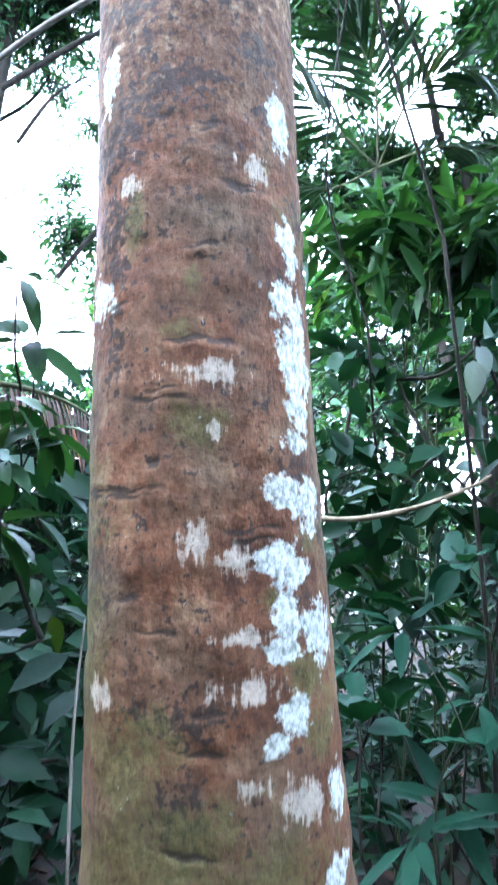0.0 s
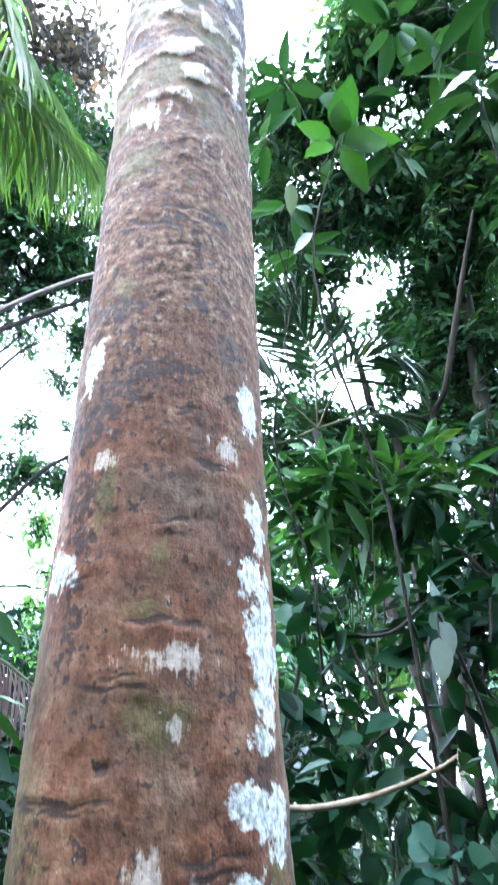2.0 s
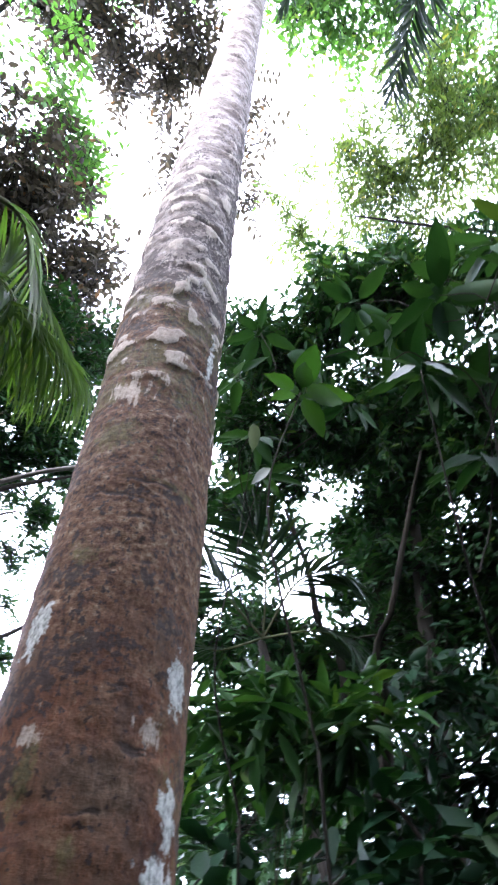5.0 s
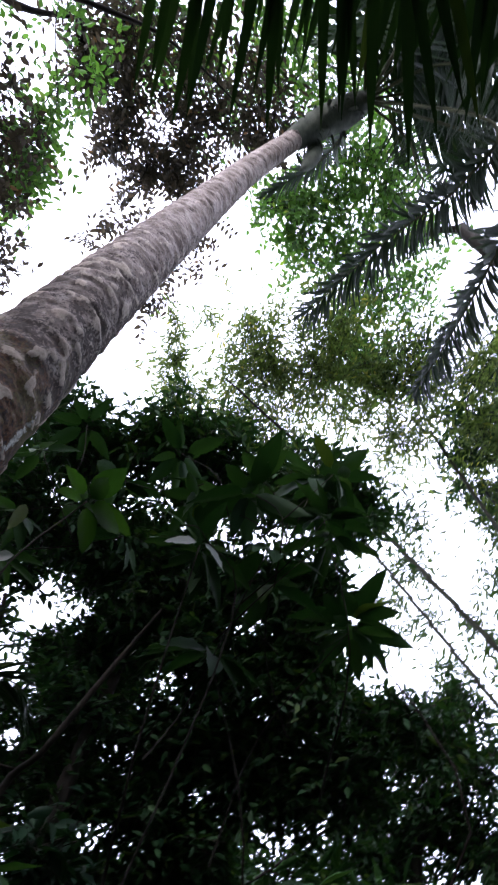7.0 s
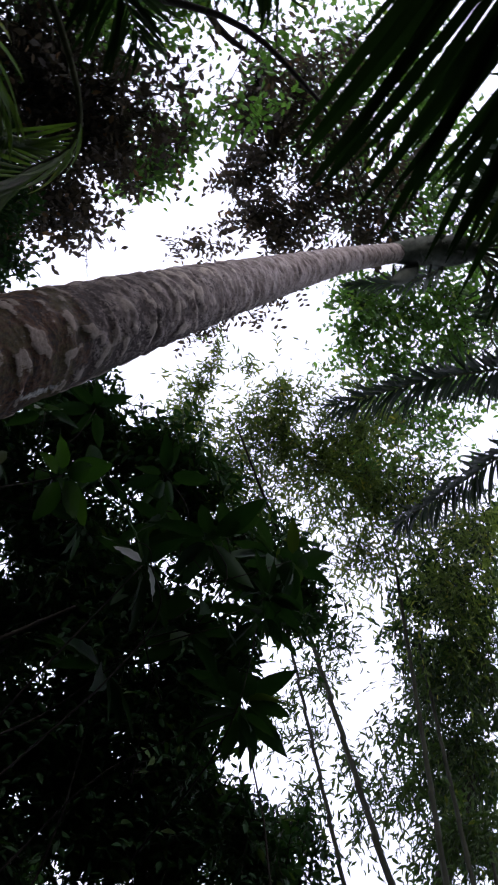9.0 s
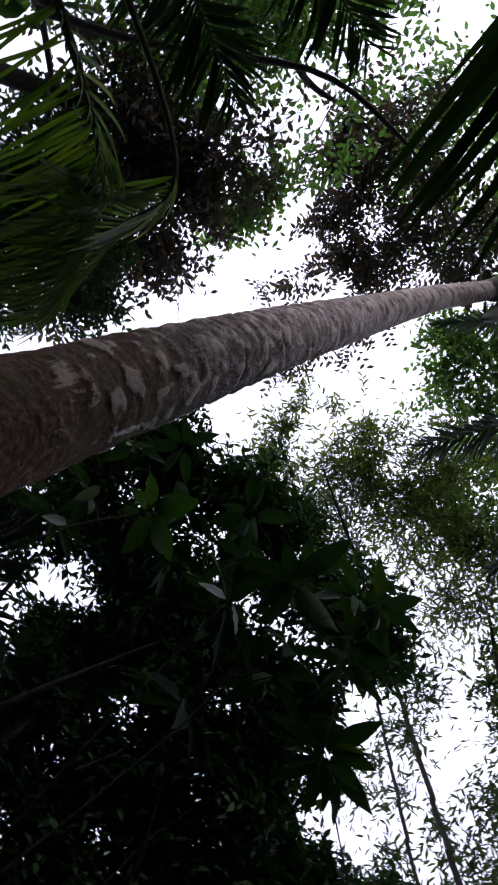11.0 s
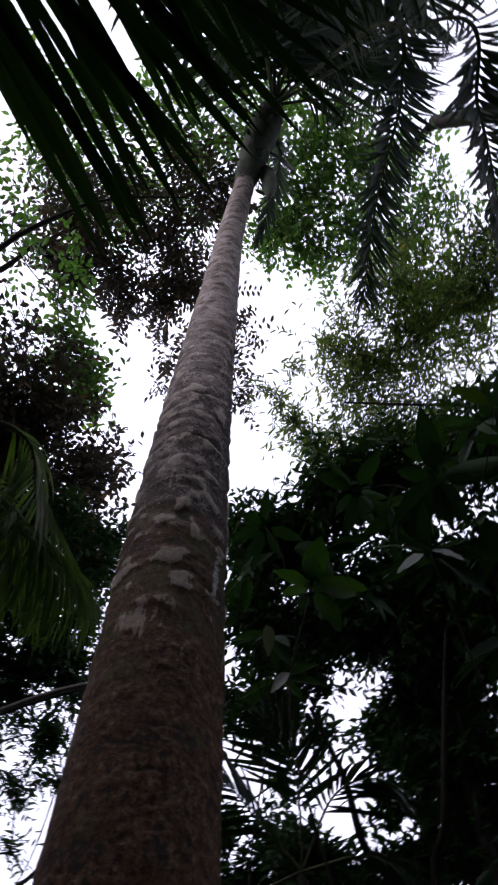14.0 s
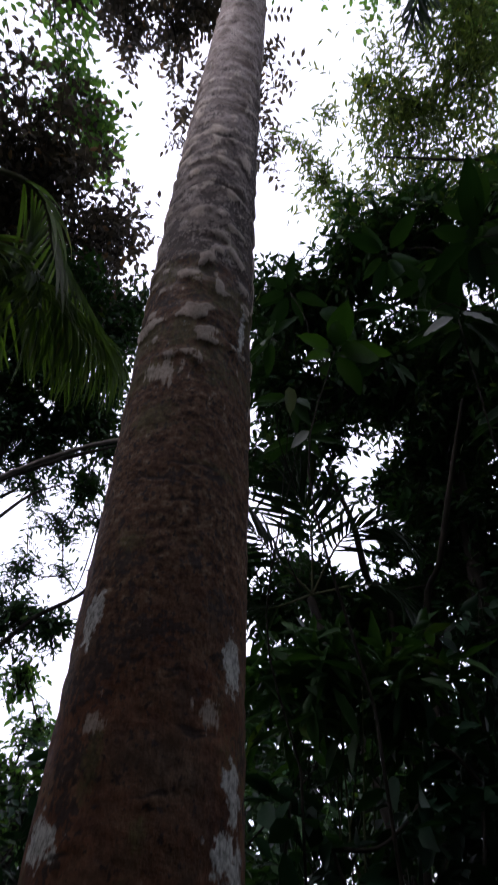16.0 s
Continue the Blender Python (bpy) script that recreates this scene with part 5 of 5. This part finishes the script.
def undergrowth():
    """Low seedlings and creeping leaves that hide the soil round the palm."""
    rng = np.random.default_rng(73)
    lobes = []
    while len(lobes) < 330:
        x, y = rng.uniform(-4.5, 4.5), rng.uniform(-3.2, 5.0)
        if math.hypot(x + 0.05, y - 0.9) < 0.55:
            continue
        tall = 0.12 + (0.5 * min(1, max(0, y - 1.4)) + 0.25 * min(1, max(0, abs(x) - 1))) * rng.random()
        lobes.append(((x, y, tall), rng.uniform(0.28, 0.45)))
    b, a, nr, ln, wd = sprays(lobes, rng, 900, 0.11, 0.05, twig=0.3, count=6, droop=0.1, flat=0.6)
    keep = b[:, 2] > -0.05
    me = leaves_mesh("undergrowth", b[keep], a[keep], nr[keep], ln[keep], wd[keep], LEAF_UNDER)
    tagged(new("undergrowth", me), "dense low dark green seedlings covering the forest floor", "undergrowth", kind="stuff")


undergrowth()


def far_forest():
    """Trees that close the place on every side, with unseen ones added behind the viewer to block sky light."""
    rng = np.random.default_rng(81)
    lobes = [((rng.uniform(-1.6, 1.6), rng.uniform(-1.6, 1.6), z), rng.uniform(0.9, 1.3)) for z in np.linspace(0.7, 6.8, 12)]
    first = tree("forest_tree", "tall forest tree with dense dark crown", (10.5, 0.5, 0), (10.5, 0.5, 3.0), [((10.5 + a, 0.5 + b, z), r) for (a, b, z), r in lobes], LEAF_MID, BARK_GREY, 82, 0.12, per_area=430, leaf=0.3, wide=0.17)
    for k in range(1, 26):
        az = radians(90 + 360 * k / 26)
        d = 10.5 + 1.6 * math.sin(k * 2.1)
        deg = (90 + 360 * k / 26 + 180) % 360 - 180
        s = 0.55 if -35 < deg < -6 else 0.8 if 5 < deg < 26 else (0.85 + 0.2 * math.sin(k * 1.3))
        copy_thing(first, Matrix.Translation((d * math.sin(az), d * math.cos(az), 0)) @ Matrix.Rotation(k * 1.7, 4, "Z") @ Matrix.Scale(s, 4))
    # copies behind the viewer are unseen, added to keep sky light off the trunk
    for k, (x, y, s) in enumerate(((-5.5, -3.6, 0.85), (6.6, -5.6, 1.0), (0.8, -7.4, 0.9), (-3.0, -6.8, 0.8), (10.5, -3.0, 1.3), (-8.8, -0.5, 1.1), (-6.5, 2.2, 1.3), (5.4, 5.4, 0.75), (6.6, 3.4, 0.75), (5.2, -4.2, 0.9), (3.2, -5.6, 0.9))):
        copy_thing(first, Matrix.Translation((x, y, 0)) @ Matrix.Rotation(k * 2.3 + 1, 4, "Z") @ Matrix.Scale(s, 4))


far_forest()

# ---- a dead frond caught in the shrubs ----
dead_frond = thing("dead_frond", (-0.97, 2.03, 2.00), "dead reddish-brown palm frond hanging in the shrubs", "dead frond")
frond(dead_frond, [(-0.97, 2.03, 2.00), (-0.79, 2.06, 1.97), (-0.64, 2.07, 1.91), (-0.49, 2.02, 1.81)], leaflet_mesh("leaflet", LEAF_DEAD, 0.3, 0.016, 0.1), 26, 111, 0.1, 60, 1.2, 0.014, 0.5, 0.1)

# ---- sticks, vines and litter ----
def stick(name, label, pts, radii, mat, category="stick"):
    root = thing(name, pts[0], label, category, "dead sticks")
    limb("shaft", curve_points(pts, 24), radii, mat, root, 8, origin=pts[0], rough=0.06, seed=5)
    return root


stick("dead_branch", "thin pale dead branch arching over the seedlings", [(0.14, 1.72, 1.53), (0.26, 1.70, 1.53), (0.41, 1.68, 1.56), (0.54, 1.64, 1.61), (0.59, 1.62, 1.64)], [0.0085, 0.008, 0.006, 0.0035], DRY_WOOD)
stick("branch", "bare dark branch reaching across the open sky", [(-2.82, 2.56, 5.49), (-2.49, 2.06, 6.02), (-2.00, 1.11, 6.62), (-1.43, 0.71, 6.89), (-1.04, 0.57, 7.00), (-0.50, 0.51, 7.08)], [0.035, 0.03, 0.022, 0.012, 0.006], BARK_DARK)
stick("branch", "bare grey branch beside the palm", [(-1.28, 2.64, 3.65), (-0.97, 2.61, 3.85), (-0.66, 2.58, 3.99), (-0.28, 2.56, 4.08)], [0.016, 0.014, 0.01], BARK_GREY)
stick("branch", "thin dark branch crossing the bamboo", [(1.10, 2.16, 7.09), (1.69, 2.06, 6.98), (2.32, 1.90, 6.80)], [0.008, 0.014, 0.018], BARK_DARK)
for tips, r in ((((-2.05, 4.45, 4.89), (-1.48, 4.42, 5.22), (-0.93, 4.38, 5.45)), 0.03), (((-2.00, 4.67, 4.57), (-1.68, 4.58, 4.91), (-1.39, 4.56, 5.07)), 0.018), (((-1.81, 5.18, 3.63), (-1.48, 5.13, 4.01), (-1.09, 5.09, 4.30), (-1.03, 4.93, 4.62)), 0.025)):
    stick("branch", "dark bent branch against the bright sky", list(tips), [r, r * 0.8, r * 0.35], BARK_DARK)
S1, S2 = (1.43, 3.54, 3.27), (1.36, 3.91, 3.52)
stick("sapling", "slender leaning dark sapling trunk", [(S1[0], S1[1], -0.05), S1, (1.47, 3.20, 3.82), (1.49, 2.81, 4.28), (1.49, 2.50, 4.57)], [0.026, 0.022, 0.018, 0.008], BARK_DARK, "sapling")
stick("sapling", "slender dark sapling trunk with a bend", [(S2[0], S2[1], -0.05), S2, (1.14, 3.76, 3.93), (1.01, 3.57, 4.26), (0.78, 3.35, 4.60)], [0.035, 0.03, 0.025, 0.012], BARK_DARK, "sapling")
stick("vine", "thin dry vine hanging beside the trunk", [(-0.35, 1.15, 0.86), (-0.37, 1.22, 1.02), (-0.38, 1.27, 1.16), (-0.38, 1.32, 1.32)], [0.0035, 0.003, 0.002], BARK_GREY, "vine")


def litter():
    rng = np.random.default_rng(91)
    n = 3000
    p = rng.standard_normal((n, 2)) * 3.2 + [0, 2]
    z = 0.05 * np.sin(p[:, 0] * 1.7) * np.cos(p[:, 1] * 1.3) + 0.08 * np.sin(p[:, 0] * 0.31 + 1) * np.cos(p[:, 1] * 0.4) - 0.05
    b = np.column_stack([p, z + rng.random(n) * 0.03])
    a = np.column_stack([rng.standard_normal((n, 2)), 0.2 * rng.standard_normal(n)])
    nr = np.array([0, 0, 1.0]) + 0.3 * rng.standard_normal((n, 3))
    ln = 0.08 + 0.1 * rng.random(n)
    tagged(new("leaf_litter", leaves_mesh("leaf_litter", b, a, nr, ln, ln * 0.45, LEAF_DRY)), "dry brown fallen leaves covering the soil", "leaf litter", kind="stuff")


litter()
